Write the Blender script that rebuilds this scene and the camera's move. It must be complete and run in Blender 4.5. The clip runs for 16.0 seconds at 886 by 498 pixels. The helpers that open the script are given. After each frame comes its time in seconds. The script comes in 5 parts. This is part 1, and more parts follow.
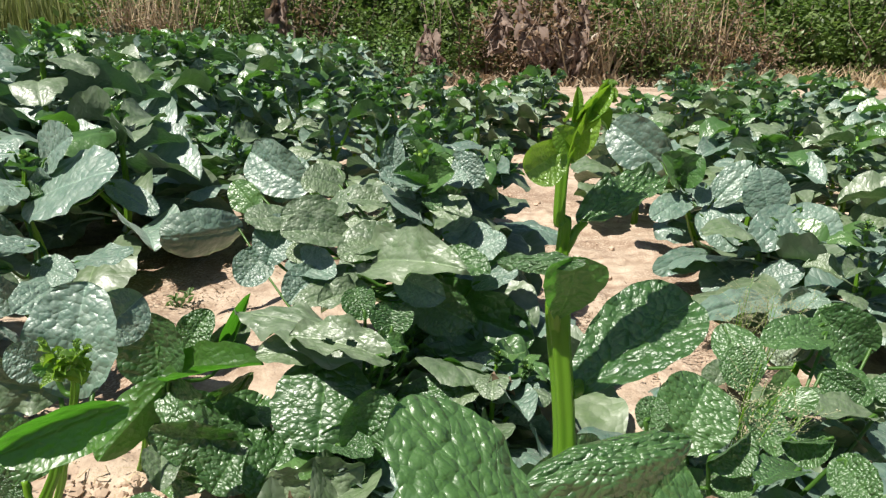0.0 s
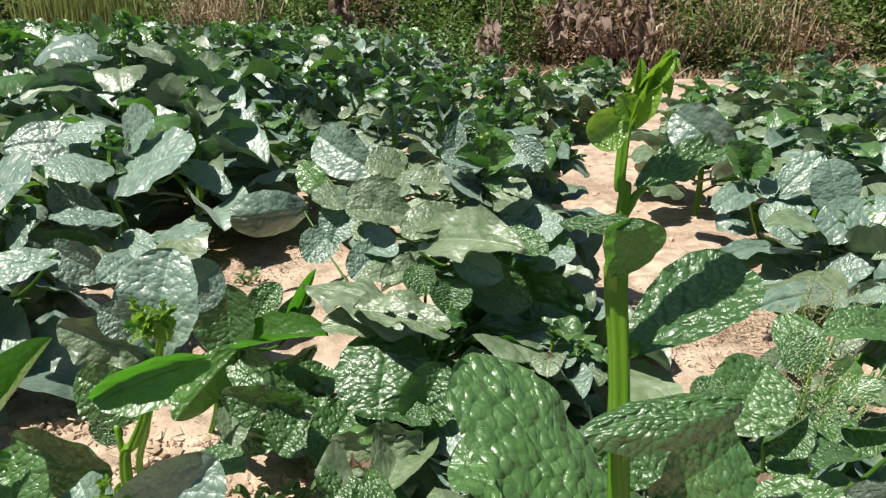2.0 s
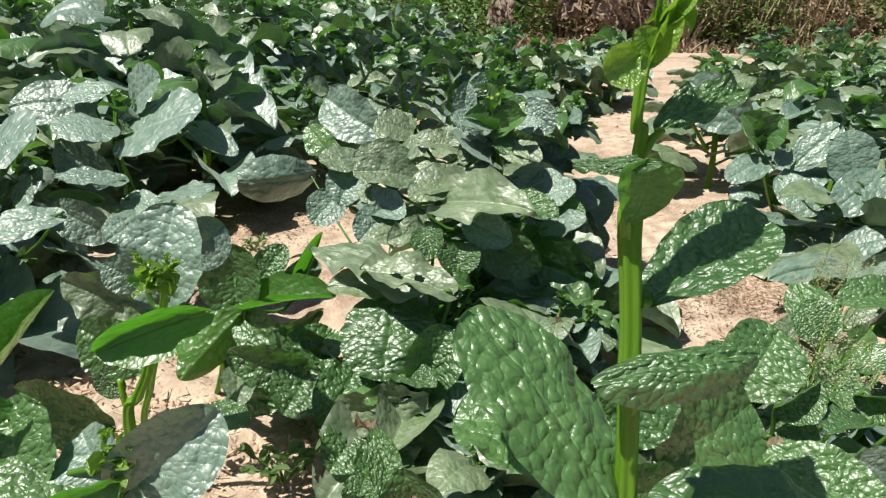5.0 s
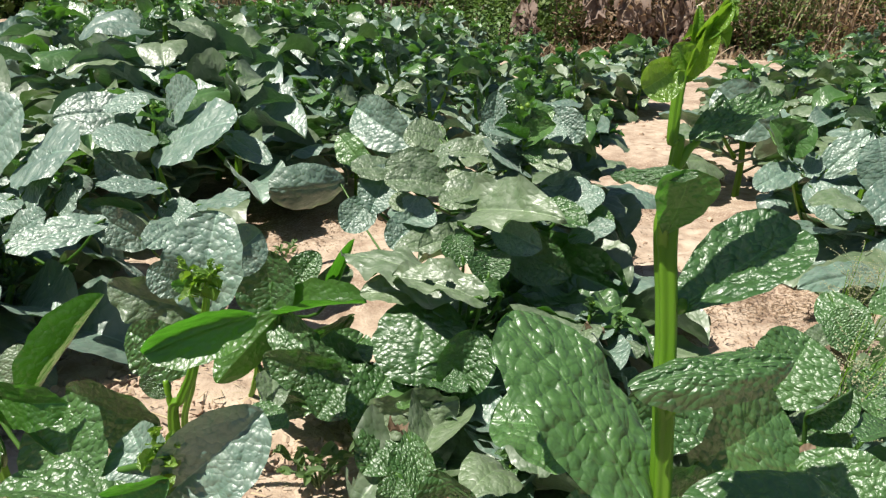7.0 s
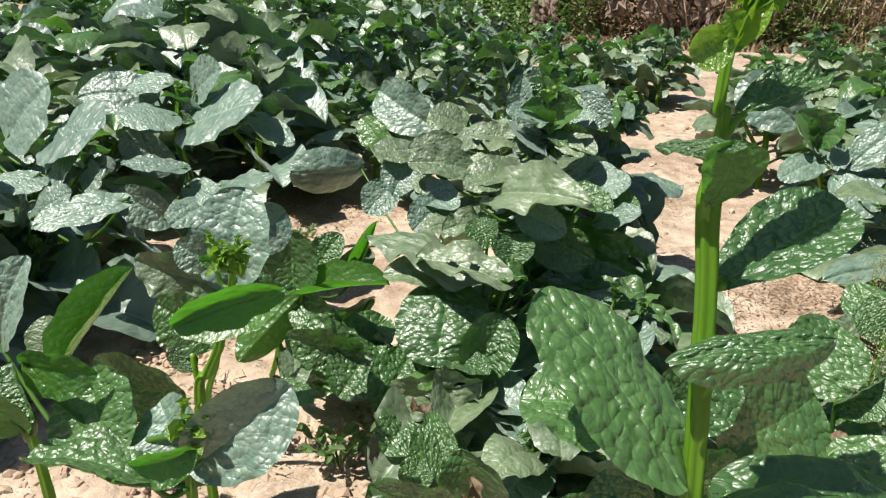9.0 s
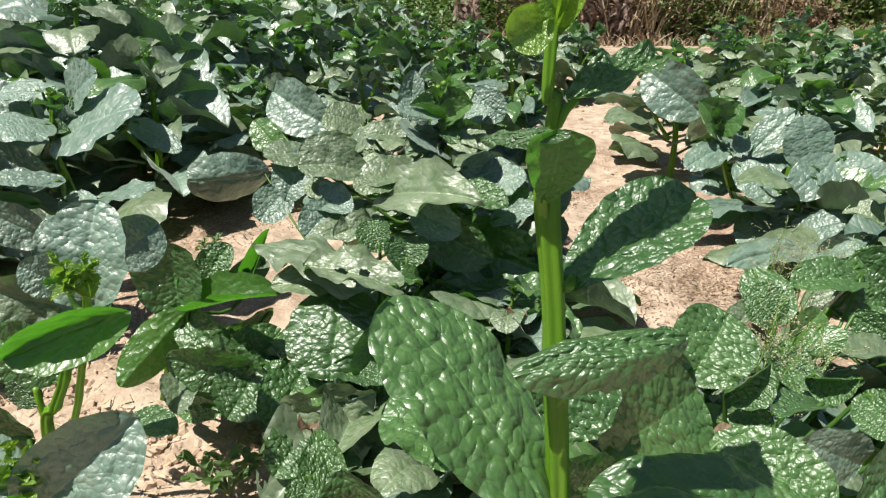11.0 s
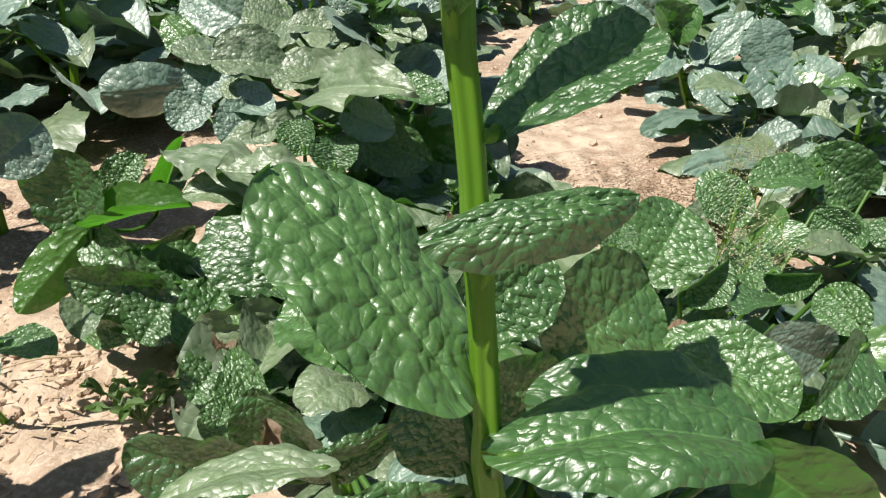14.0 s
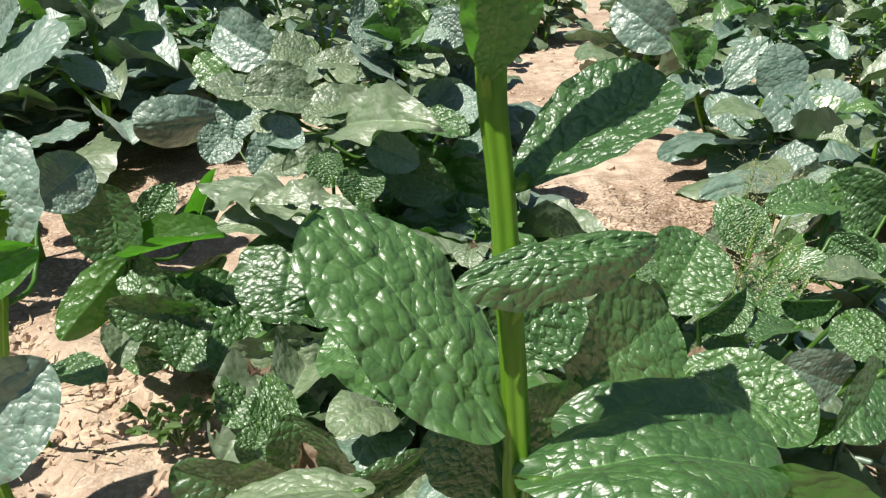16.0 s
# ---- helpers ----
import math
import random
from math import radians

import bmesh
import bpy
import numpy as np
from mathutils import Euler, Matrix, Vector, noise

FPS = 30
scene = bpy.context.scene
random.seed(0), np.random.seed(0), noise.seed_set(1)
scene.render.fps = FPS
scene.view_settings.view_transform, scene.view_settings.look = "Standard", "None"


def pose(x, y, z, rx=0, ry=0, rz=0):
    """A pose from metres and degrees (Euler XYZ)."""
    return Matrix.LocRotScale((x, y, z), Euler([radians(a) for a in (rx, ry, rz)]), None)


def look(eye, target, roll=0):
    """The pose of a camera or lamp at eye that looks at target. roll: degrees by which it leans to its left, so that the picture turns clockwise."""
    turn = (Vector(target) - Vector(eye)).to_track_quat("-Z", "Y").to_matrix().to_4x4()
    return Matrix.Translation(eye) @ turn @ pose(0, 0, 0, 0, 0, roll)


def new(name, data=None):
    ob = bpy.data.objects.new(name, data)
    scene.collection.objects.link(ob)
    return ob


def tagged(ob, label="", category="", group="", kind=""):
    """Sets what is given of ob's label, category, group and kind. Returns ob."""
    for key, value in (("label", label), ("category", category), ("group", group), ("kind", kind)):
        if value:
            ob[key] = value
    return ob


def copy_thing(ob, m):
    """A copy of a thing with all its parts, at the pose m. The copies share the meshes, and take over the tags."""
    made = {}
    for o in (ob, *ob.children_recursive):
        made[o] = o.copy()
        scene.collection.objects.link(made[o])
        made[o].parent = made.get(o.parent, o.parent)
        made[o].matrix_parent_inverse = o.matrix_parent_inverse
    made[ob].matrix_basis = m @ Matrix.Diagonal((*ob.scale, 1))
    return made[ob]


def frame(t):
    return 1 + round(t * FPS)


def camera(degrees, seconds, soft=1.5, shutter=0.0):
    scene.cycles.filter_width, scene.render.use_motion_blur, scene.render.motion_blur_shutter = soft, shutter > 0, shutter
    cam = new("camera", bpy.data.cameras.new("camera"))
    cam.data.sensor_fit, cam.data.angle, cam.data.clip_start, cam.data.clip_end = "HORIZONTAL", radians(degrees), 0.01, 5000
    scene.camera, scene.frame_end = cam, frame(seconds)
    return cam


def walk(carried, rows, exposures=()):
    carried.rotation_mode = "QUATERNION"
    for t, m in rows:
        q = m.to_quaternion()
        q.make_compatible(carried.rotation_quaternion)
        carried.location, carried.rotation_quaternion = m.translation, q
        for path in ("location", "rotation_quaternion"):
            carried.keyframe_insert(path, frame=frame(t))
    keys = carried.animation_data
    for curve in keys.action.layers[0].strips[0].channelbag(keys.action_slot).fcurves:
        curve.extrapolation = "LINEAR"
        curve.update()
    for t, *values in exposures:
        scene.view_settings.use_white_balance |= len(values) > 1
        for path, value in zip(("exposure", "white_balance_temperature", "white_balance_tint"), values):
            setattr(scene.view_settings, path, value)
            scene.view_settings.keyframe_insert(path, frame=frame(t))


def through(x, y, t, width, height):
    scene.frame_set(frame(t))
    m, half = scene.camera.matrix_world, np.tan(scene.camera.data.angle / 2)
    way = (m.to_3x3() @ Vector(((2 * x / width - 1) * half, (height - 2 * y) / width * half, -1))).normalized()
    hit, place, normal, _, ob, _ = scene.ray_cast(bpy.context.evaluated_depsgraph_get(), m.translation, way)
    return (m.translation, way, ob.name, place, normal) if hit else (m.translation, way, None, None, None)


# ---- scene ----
cam = camera(66.7, 16.0, soft=1.3)
PATH = [
    (0, (0.022, 0.012, 0.579), (0.034, 1.921, -0.017), 0.5),
    (0.5, (0.015, -0.006, 0.584), (-0.065, 1.899, -0.019), 0.0),
    (1, (0.003, -0.023, 0.586), (-0.168, 1.88, -0.005), 0.3),
    (1.5, (0.0, -0.025, 0.579), (-0.186, 1.869, -0.035), 0.7),
    (2, (0.017, -0.017, 0.57), (-0.134, 1.879, -0.048), 0.3),
    (2.5, (0.028, -0.009, 0.561), (-0.102, 1.882, -0.079), -0.0),
    (3, (0.029, -0.009, 0.558), (-0.119, 1.874, -0.1), 0.2),
    (3.5, (0.022, -0.007, 0.55), (-0.125, 1.869, -0.128), 0.8),
    (4, (0.02, -0.009, 0.55), (-0.144, 1.863, -0.133), 0.7),
    (4.2, (0.021, -0.008, 0.55), (-0.138, 1.863, -0.138), 0.8),
    (6.5, (0.008, -0.022, 0.553), (-0.22, 1.846, -0.127), 0.5),
    (7, (0.008, -0.026, 0.555), (-0.232, 1.844, -0.113), 0.3),
    (7.5, (0.001, -0.027, 0.551), (-0.261, 1.837, -0.123), 0.3),
    (8, (-0.003, -0.034, 0.548), (-0.303, 1.824, -0.131), 0.4),
    (8.5, (-0.006, -0.034, 0.542), (-0.315, 1.817, -0.149), 0.7),
    (9, (-0.005, -0.028, 0.543), (-0.283, 1.827, -0.15), 0.9),
    (9.5, (0.02, -0.014, 0.552), (-0.17, 1.86, -0.121), 0.2),
    (9.7, (0.029, -0.012, 0.557), (-0.122, 1.869, -0.103), -0.2),
    (11.8, (0.056, 0.03, 0.517), (-0.029, 1.889, -0.215), -0.4),
    (12, (0.059, 0.033, 0.514), (-0.018, 1.888, -0.229), -0.6),
    (12.5, (0.067, 0.041, 0.507), (0.01, 1.887, -0.261), -0.4),
    (13, (0.075, 0.05, 0.5), (0.035, 1.885, -0.294), -0.4),
    (13.5, (0.077, 0.062, 0.487), (0.075, 1.887, -0.332), 0.0),
    (14, (0.076, 0.07, 0.473), (0.097, 1.871, -0.396), -0.0),
    (14.5, (0.07, 0.074, 0.467), (0.082, 1.857, -0.439), -0.6),
    (15, (0.067, 0.067, 0.474), (0.054, 1.858, -0.416), -1.0),
    (15.5, (0.068, 0.056, 0.487), (0.032, 1.87, -0.352), -1.1),
    (16, (0.068, 0.051, 0.492), (0.039, 1.877, -0.323), -1.0),
]
walk(cam, [(t, look(eye, target, roll)) for t, eye, target, roll in PATH])

# ---- sky and sun ----
SUN_EL, SUN_AZ = 62.0, -126.0          # degrees above the ground; degrees from straight ahead, minus is to the left
world = bpy.data.worlds.new("sky")
scene.world = world
world.use_nodes = True
wn = world.node_tree
sky = wn.nodes.new("ShaderNodeTexSky")
sky.sky_type, sky.sun_disc, sky.ozone_density = "NISHITA", False, 2.5
sky.sun_elevation, sky.sun_rotation = radians(SUN_EL), radians(SUN_AZ)
wn.links.new(sky.outputs["Color"], wn.nodes["Background"].inputs["Color"])
wn.nodes["Background"].inputs["Strength"].default_value = 0.044
sun = new("sun", bpy.data.lights.new("sun", "SUN"))
sun.data.energy, sun.data.angle, sun.data.color = 5.0, radians(0.55), (1.0, 0.95, 0.86)
toward = Vector((math.sin(radians(SUN_AZ)) * math.cos(radians(SUN_EL)), math.cos(radians(SUN_AZ)) * math.cos(radians(SUN_EL)), math.sin(radians(SUN_EL))))
sun.matrix_world = look(toward * 30, (0, 0, 0))
scene.view_settings.exposure = 0.60


# ---- materials ----
def material(name):
    mat = bpy.data.materials.new(name)
    mat.use_nodes = True
    return mat, mat.node_tree, mat.node_tree.nodes["Principled BSDF"]


def node(tree, kind, **inputs):
    n = tree.nodes.new(kind)
    for key, value in inputs.items():
        n.inputs[key.replace("_", " ")].default_value = value
    return n


def ramp(tree, source, stops):
    n = tree.nodes.new("ShaderNodeValToRGB")
    while len(n.color_ramp.elements) < len(stops):
        n.color_ramp.elements.new(0.5)
    for e, (at, colour) in zip(n.color_ramp.elements, stops):
        e.position, e.color = at, (*colour, 1)
    tree.links.new(source, n.inputs["Fac"])
    return n.outputs["Color"]


def mix(tree, kind, fac, a, b):
    n = tree.nodes.new("ShaderNodeMix")
    n.data_type, n.blend_type = "RGBA", kind
    for value, socket in ((fac, n.inputs[0]), (a, n.inputs[6]), (b, n.inputs[7])):
        if isinstance(value, (int, float)):
            socket.default_value = value
        elif isinstance(value, tuple):
            socket.default_value = (*value, 1)
        else:
            tree.links.new(value, socket)
    return n.outputs[2]


def maths(tree, kind, a, b=0.0):
    n = tree.nodes.new("ShaderNodeMath")
    n.operation = kind
    for value, socket in ((a, n.inputs[0]), (b, n.inputs[1])):
        if isinstance(value, (int, float)):
            socket.default_value = value
        else:
            tree.links.new(value, socket)
    return n.outputs[0]


def bump(tree, height, strength, distance, before=None):
    n = node(tree, "ShaderNodeBump", Strength=strength, Distance=distance)
    tree.links.new(height, n.inputs["Height"])
    if before is not None:
        tree.links.new(before, n.inputs["Normal"])
    return n.outputs["Normal"]


def leaf_material(name, dark, light, through, rough=0.36, dust_sheen=0.10, blister=0.8, sheen=0.06, coat=0.30, lets=0.12, wax=0.35):
    """Blistered glossy leaf: sunken net of veins from the leaf's own length and width, domed cells between, some light let through."""
    mat, tree, bsdf = material(name)
    flat = tree.nodes.new("ShaderNodeUVMap")
    flat.uv_map = "leaf"
    uv = node(tree, "ShaderNodeMapping", Scale=(1.45, 1.0, 1.0))
    tree.links.new(flat.outputs["UV"], uv.inputs["Vector"])
    info = tree.nodes.new("ShaderNodeObjectInfo").outputs["Random"]
    apart = node(tree, "ShaderNodeCombineXYZ")
    tree.links.new(maths(tree, "MULTIPLY", info, 40.0), apart.inputs[2])
    own = tree.nodes.new("ShaderNodeVectorMath")
    tree.links.new(uv.outputs[0], own.inputs[0])
    tree.links.new(apart.outputs[0], own.inputs[1])
    place = own.outputs[0]

    def noise_of(scale, detail):
        n = node(tree, "ShaderNodeTexNoise", Scale=scale, Detail=detail)
        tree.links.new(place, n.inputs["Vector"])
        return n

    sep = tree.nodes.new("ShaderNodeSeparateXYZ")
    tree.links.new(flat.outputs["UV"], sep.inputs[0])
    u, v = sep.outputs["X"], sep.outputs["Y"]
    av = maths(tree, "ABSOLUTE", maths(tree, "SUBTRACT", v, 0.5))
    wob = noise_of(5.0, 1.0)
    rib = maths(tree, "LESS_THAN", av, 0.010)
    # curved side veins and the swelling between them
    run = maths(tree, "ADD", maths(tree, "SUBTRACT", u, maths(tree, "MULTIPLY", av, 0.8)), maths(tree, "MULTIPLY", wob.outputs["Fac"], 0.16))
    saw = maths(tree, "PINGPONG", maths(tree, "MULTIPLY", run, 5.5), 0.5)
    swell = maths(tree, "MULTIPLY", maths(tree, "POWER", maths(tree, "MULTIPLY", saw, 2.0), 0.55), maths(tree, "MINIMUM", maths(tree, "POWER", maths(tree, "MULTIPLY", av, 7.0), 0.5), 1.0))
    # domed cells of the vein net, drawn out along the side veins
    bent = tree.nodes.new("ShaderNodeVectorMath")
    bent.operation = "MULTIPLY_ADD"
    bent.inputs[1].default_value = (0.12, 0.12, 0.0)
    tree.links.new(noise_of(4.0, 2.0).outputs["Color"], bent.inputs[0])
    tree.links.new(place, bent.inputs[2])

    def cells_of(scale):
        n = node(tree, "ShaderNodeTexVoronoi", Scale=scale, Randomness=0.9)
        n.feature = "SMOOTH_F1"
        n.inputs["Smoothness"].default_value = 0.18
        tree.links.new(bent.outputs[0], n.inputs["Vector"])
        return maths(tree, "SUBTRACT", 1.0, maths(tree, "MULTIPLY", maths(tree, "POWER", n.outputs["Distance"], 2.0), 1.8))

    big, small = cells_of(11.5), cells_of(24.0)
    fine = noise_of(40.0, 3.0)
    blotch = noise_of(3.0, 4.0)
    tone = maths(tree, "ADD", maths(tree, "MULTIPLY", blotch.outputs["Fac"], 0.7), maths(tree, "MULTIPLY", info, 0.4))
    colour = ramp(tree, tone, [(0.25, dark), (0.80, light)])
    net = maths(tree, "LESS_THAN", big, 0.30)
    colour = mix(tree, "MIX", maths(tree, "MULTIPLY", net, 0.08), colour, tuple(0.55 * c for c in dark))
    colour = mix(tree, "MIX", maths(tree, "MULTIPLY", rib, 0.40), colour, tuple(min(1, 1.9 * c + 0.02) for c in light))
    # pale dry spots, then dust that also imitates the pale sheen of the sky
    speck = node(tree, "ShaderNodeTexVoronoi", Scale=26.0)
    tree.links.new(place, speck.inputs["Vector"])
    spots = maths(tree, "MULTIPLY", maths(tree, "LESS_THAN", speck.outputs["Distance"], 0.12), maths(tree, "GREATER_THAN", blotch.outputs["Fac"], 0.56))
    colour = mix(tree, "MIX", maths(tree, "MULTIPLY", spots, 0.4), colour, (0.34, 0.36, 0.22))
    dusty_sheen = maths(tree, "MULTIPLY", ramp(tree, noise_of(7.0, 6.0).outputs["Fac"], [(0.35, (0, 0, 0)), (0.65, (1, 1, 1))]), dust_sheen)
    colour = mix(tree, "MIX", dusty_sheen, colour, (0.38, 0.41, 0.33))
    tree.links.new(colour, bsdf.inputs["Base Color"])
    gloss = maths(tree, "ADD", maths(tree, "MULTIPLY", fine.outputs["Fac"], 0.16), maths(tree, "ADD", maths(tree, "MULTIPLY", dusty_sheen, 0.5), rough - 0.08))
    tree.links.new(gloss, bsdf.inputs["Roughness"])
    bsdf.inputs["Specular IOR Level"].default_value = 1.0
    bsdf.inputs["Coat Weight"].default_value = wax
    bsdf.inputs["Coat Roughness"].default_value = coat
    bsdf.inputs["Sheen Weight"].default_value = sheen
    bsdf.inputs["Sheen Roughness"].default_value = 0.45
    bsdf.inputs["Sheen Tint"].default_value = (0.90, 1.0, 0.92, 1)
    n1 = bump(tree, swell, 0.45 * blister, 0.0030)
    n2 = bump(tree, big, 0.62 * blister, 0.0029, n1)
    n3 = bump(tree, small, 0.28 * blister, 0.0012, n2)
    n4 = bump(tree, fine.outputs["Fac"], 0.18 * blister, 0.0015, n3)
    tree.links.new(n4, bsdf.inputs["Normal"])
    tree.links.new(n4, bsdf.inputs["Coat Normal"])
    glow = node(tree, "ShaderNodeBsdfTranslucent")
    tree.links.new(mix(tree, "MULTIPLY", 0.5, through, mix(tree, "MIX", 0.5, colour, (1, 1, 1))), glow.inputs["Color"])
    both = node(tree, "ShaderNodeMixShader", Fac=lets)
    tree.links.new(bsdf.outputs[0], both.inputs[1])
    tree.links.new(glow.outputs[0], both.inputs[2])
    tree.links.new(both.outputs[0], tree.nodes["Material Output"].inputs["Surface"])
    return mat


# dust raised on MATURE to imitate sky sheen on far leaves
MATURE = leaf_material("spinach_leaf", (0.060, 0.126, 0.090), (0.145, 0.238, 0.176), (0.13, 0.40, 0.03), rough=0.45, dust_sheen=0.20, blister=0.68, sheen=0.22, lets=0.09)
FRESH = leaf_material("fresh_spinach_leaf", (0.029, 0.092, 0.020), (0.074, 0.168, 0.042), (0.15, 0.48, 0.03), rough=0.41, dust_sheen=0.03, blister=1.0, lets=0.18, sheen=0.03, wax=0.6, coat=0.34)
DUSTY = leaf_material("dusty_spinach_leaf", (0.062, 0.112, 0.048), (0.132, 0.196, 0.088), (0.16, 0.38, 0.05), rough=0.44, dust_sheen=0.22, blister=0.5, wax=0.2, sheen=0.08)
YOUNG = leaf_material("young_spinach_leaf", (0.052, 0.140, 0.032), (0.110, 0.220, 0.056), (0.17, 0.46, 0.03), rough=0.36, dust_sheen=0.04, blister=0.4, lets=0.24)


def plain_material(name, a, b, scale, rough, relief=0.3, depth=0.004, stretch=(1, 1, 1), through=None):
    """Two-toned surface with grain; through: the colour of light let through."""
    mat, tree, bsdf = material(name)
    co = tree.nodes.new("ShaderNodeTexCoord").outputs["Object"]
    scaled = node(tree, "ShaderNodeMapping", Scale=stretch)
    tree.links.new(co, scaled.inputs["Vector"])
    big = node(tree, "ShaderNodeTexNoise", Scale=scale, Detail=5.0)
    tree.links.new(scaled.outputs[0], big.inputs["Vector"])
    isle = tree.nodes.new("ShaderNodeNewGeometry").outputs["Random Per Island"]
    tone = maths(tree, "ADD", maths(tree, "MULTIPLY", big.outputs["Fac"], 0.7), maths(tree, "MULTIPLY", isle, 0.4))
    colour = ramp(tree, tone, [(0.25, a), (0.8, b)])
    tree.links.new(colour, bsdf.inputs["Base Color"])
    bsdf.inputs["Roughness"].default_value = rough
    tree.links.new(bump(tree, big.outputs["Fac"], relief, depth), bsdf.inputs["Normal"])
    if through:
        glow = node(tree, "ShaderNodeBsdfTranslucent", Color=(*through, 1))
        both = node(tree, "ShaderNodeMixShader", Fac=0.3)
        tree.links.new(bsdf.outputs[0], both.inputs[1])
        tree.links.new(glow.outputs[0], both.inputs[2])
        tree.links.new(both.outputs[0], tree.nodes["Material Output"].inputs["Surface"])
    return mat


STEM = plain_material("green_stem", (0.075, 0.21, 0.014), (0.20, 0.38, 0.030), 40, 0.30, 0.6, 0.003, (1, 1, 0.15), (0.35, 0.6, 0.05))
STALK = plain_material("leaf_stalk", (0.045, 0.13, 0.022), (0.10, 0.21, 0.035), 40, 0.4, 0.4, 0.002, (1, 1, 0.2), (0.2, 0.45, 0.04))
TWIG = plain_material("dry_twig", (0.20, 0.15, 0.10), (0.42, 0.33, 0.22), 30, 0.85, 0.5, 0.003, (1, 1, 0.2))
STRAW = plain_material("dry_straw", (0.30, 0.22, 0.13), (0.55, 0.44, 0.28), 20, 0.8, 0.4, 0.003)
DEAD = plain_material("dead_banana_leaf", (0.14, 0.095, 0.075), (0.42, 0.32, 0.26), 9, 0.8, 0.6, 0.01, (1, 1, 0.2), (0.3, 0.2, 0.13))
SHRUB = plain_material("shrub_leaf", (0.045, 0.085, 0.025), (0.19, 0.25, 0.085), 6, 0.45, 0.2, 0.002, (1, 1, 1), (0.18, 0.34, 0.05))
GRASSY = plain_material("tall_grass", (0.07, 0.11, 0.03), (0.30, 0.32, 0.12), 8, 0.6, 0.2, 0.002, (1, 1, 0.2), (0.25, 0.33, 0.08))
RUSTY = plain_material("dry_brown_foliage", (0.10, 0.065, 0.04), (0.36, 0.26, 0.17), 6, 0.7, 0.2, 0.002, (1, 1, 1), (0.3, 0.2, 0.1))
WEED = plain_material("weed_leaf", (0.08, 0.14, 0.05), (0.17, 0.26, 0.10), 30, 0.55, 0.2, 0.002, (1, 1, 1), (0.2, 0.4, 0.08))
BARK = plain_material("bark", (0.10, 0.07, 0.05), (0.25, 0.19, 0.14), 14, 0.9, 0.8, 0.01, (1, 1, 0.2))
PALE = plain_material("bleached_wood", (0.45, 0.38, 0.30), (0.66, 0.58, 0.48), 16, 0.8, 0.5, 0.004, (1, 0.1, 1))
CLOD = plain_material("dry_clod", (0.36, 0.26, 0.185), (0.52, 0.40, 0.30), 25, 0.95, 0.8, 0.006)
BUD = plain_material("flower_bud_green", (0.11, 0.24, 0.03), (0.25, 0.40, 0.06), 60, 0.45, 0.2, 0.001, (1, 1, 1), (0.4, 0.6, 0.06))
SEED = plain_material("grass_seed", (0.26, 0.28, 0.14), (0.42, 0.42, 0.26), 40, 0.8)


def soil():
    mat, tree, bsdf = material("sandy_soil")
    co = tree.nodes.new("ShaderNodeTexCoord").outputs["Object"]
    def noise_of(scale, detail):
        n = node(tree, "ShaderNodeTexNoise", Scale=scale, Detail=detail)
        tree.links.new(co, n.inputs["Vector"])
        return n.outputs["Fac"]
    wide, mid, fine = noise_of(2.2, 4.0), noise_of(22.0, 6.0), noise_of(160.0, 4.0)
    colour = ramp(tree, mid, [(0.30, (0.31, 0.225, 0.16)), (0.55, (0.49, 0.385, 0.29)), (0.8, (0.62, 0.505, 0.395))])
    litter = maths(tree, "MULTIPLY", ramp(tree, wide, [(0.46, (0, 0, 0)), (0.60, (1, 1, 1))]), ramp(tree, fine, [(0.40, (0, 0, 0)), (0.52, (1, 1, 1))]))
    colour = mix(tree, "MIX", maths(tree, "MULTIPLY", litter, 0.75), colour, (0.20, 0.12, 0.075))
    tree.links.new(colour, bsdf.inputs["Base Color"])
    bsdf.inputs["Roughness"].default_value = 0.95
    n1 = bump(tree, mid, 0.6, 0.02)
    tree.links.new(bump(tree, fine, 0.5, 0.006, n1), bsdf.inputs["Normal"])
    return mat


SOIL = soil()


# ---- building helpers ----
def mesh_of(name, bm, mat, smooth=True):
    data = bpy.data.meshes.new(name)
    bm.to_mesh(data)
    bm.free()
    data.materials.append(mat)
    if smooth:
        data.shade_smooth()
    return data


def part(name, data, parent, label=""):
    ob = new(name, data)
    ob.parent = parent
    return tagged(ob, label) if label else ob


def tube(bm, points, radii, sides=8, ridge=0.0):
    """A tapered round stalk along points."""
    rings = []
    pts = [Vector(p) for p in points]
    for i, p in enumerate(pts):
        way = (pts[min(i + 1, len(pts) - 1)] - pts[max(i - 1, 0)]).normalized()
        side = way.cross(Vector((0.3, 1, 0.2))).normalized()
        other = way.cross(side)
        rings.append([bm.verts.new(p + (side * math.cos(a) + other * math.sin(a)) * radii[i] * (1 + ridge * math.cos(5 * a))) for a in (2 * math.pi * k / sides for k in range(sides))])
    for a, b in zip(rings, rings[1:]):
        for k in range(sides):
            bm.faces.new((a[k], a[(k + 1) % sides], b[(k + 1) % sides], b[k]))
    bm.faces.new(rings[-1])
    bm.faces.new(rings[0][::-1])


def smooth_line(points, steps=6):
    """Points along a soft curve through the given ones."""
    p = [Vector(q) for q in points]
    p = [2 * p[0] - p[1]] + p + [2 * p[-1] - p[-2]]
    out = []
    for i in range(1, len(p) - 2):
        for k in range(steps):
            t = k / steps
            a, b, c, d = p[i - 1], p[i], p[i + 1], p[i + 2]
            out.append(0.5 * (2 * b + (c - a) * t + (2 * a - 5 * b + 4 * c - d) * t * t + (3 * b - a - 3 * c + d) * t ** 3))
    return out + [p[-2]]


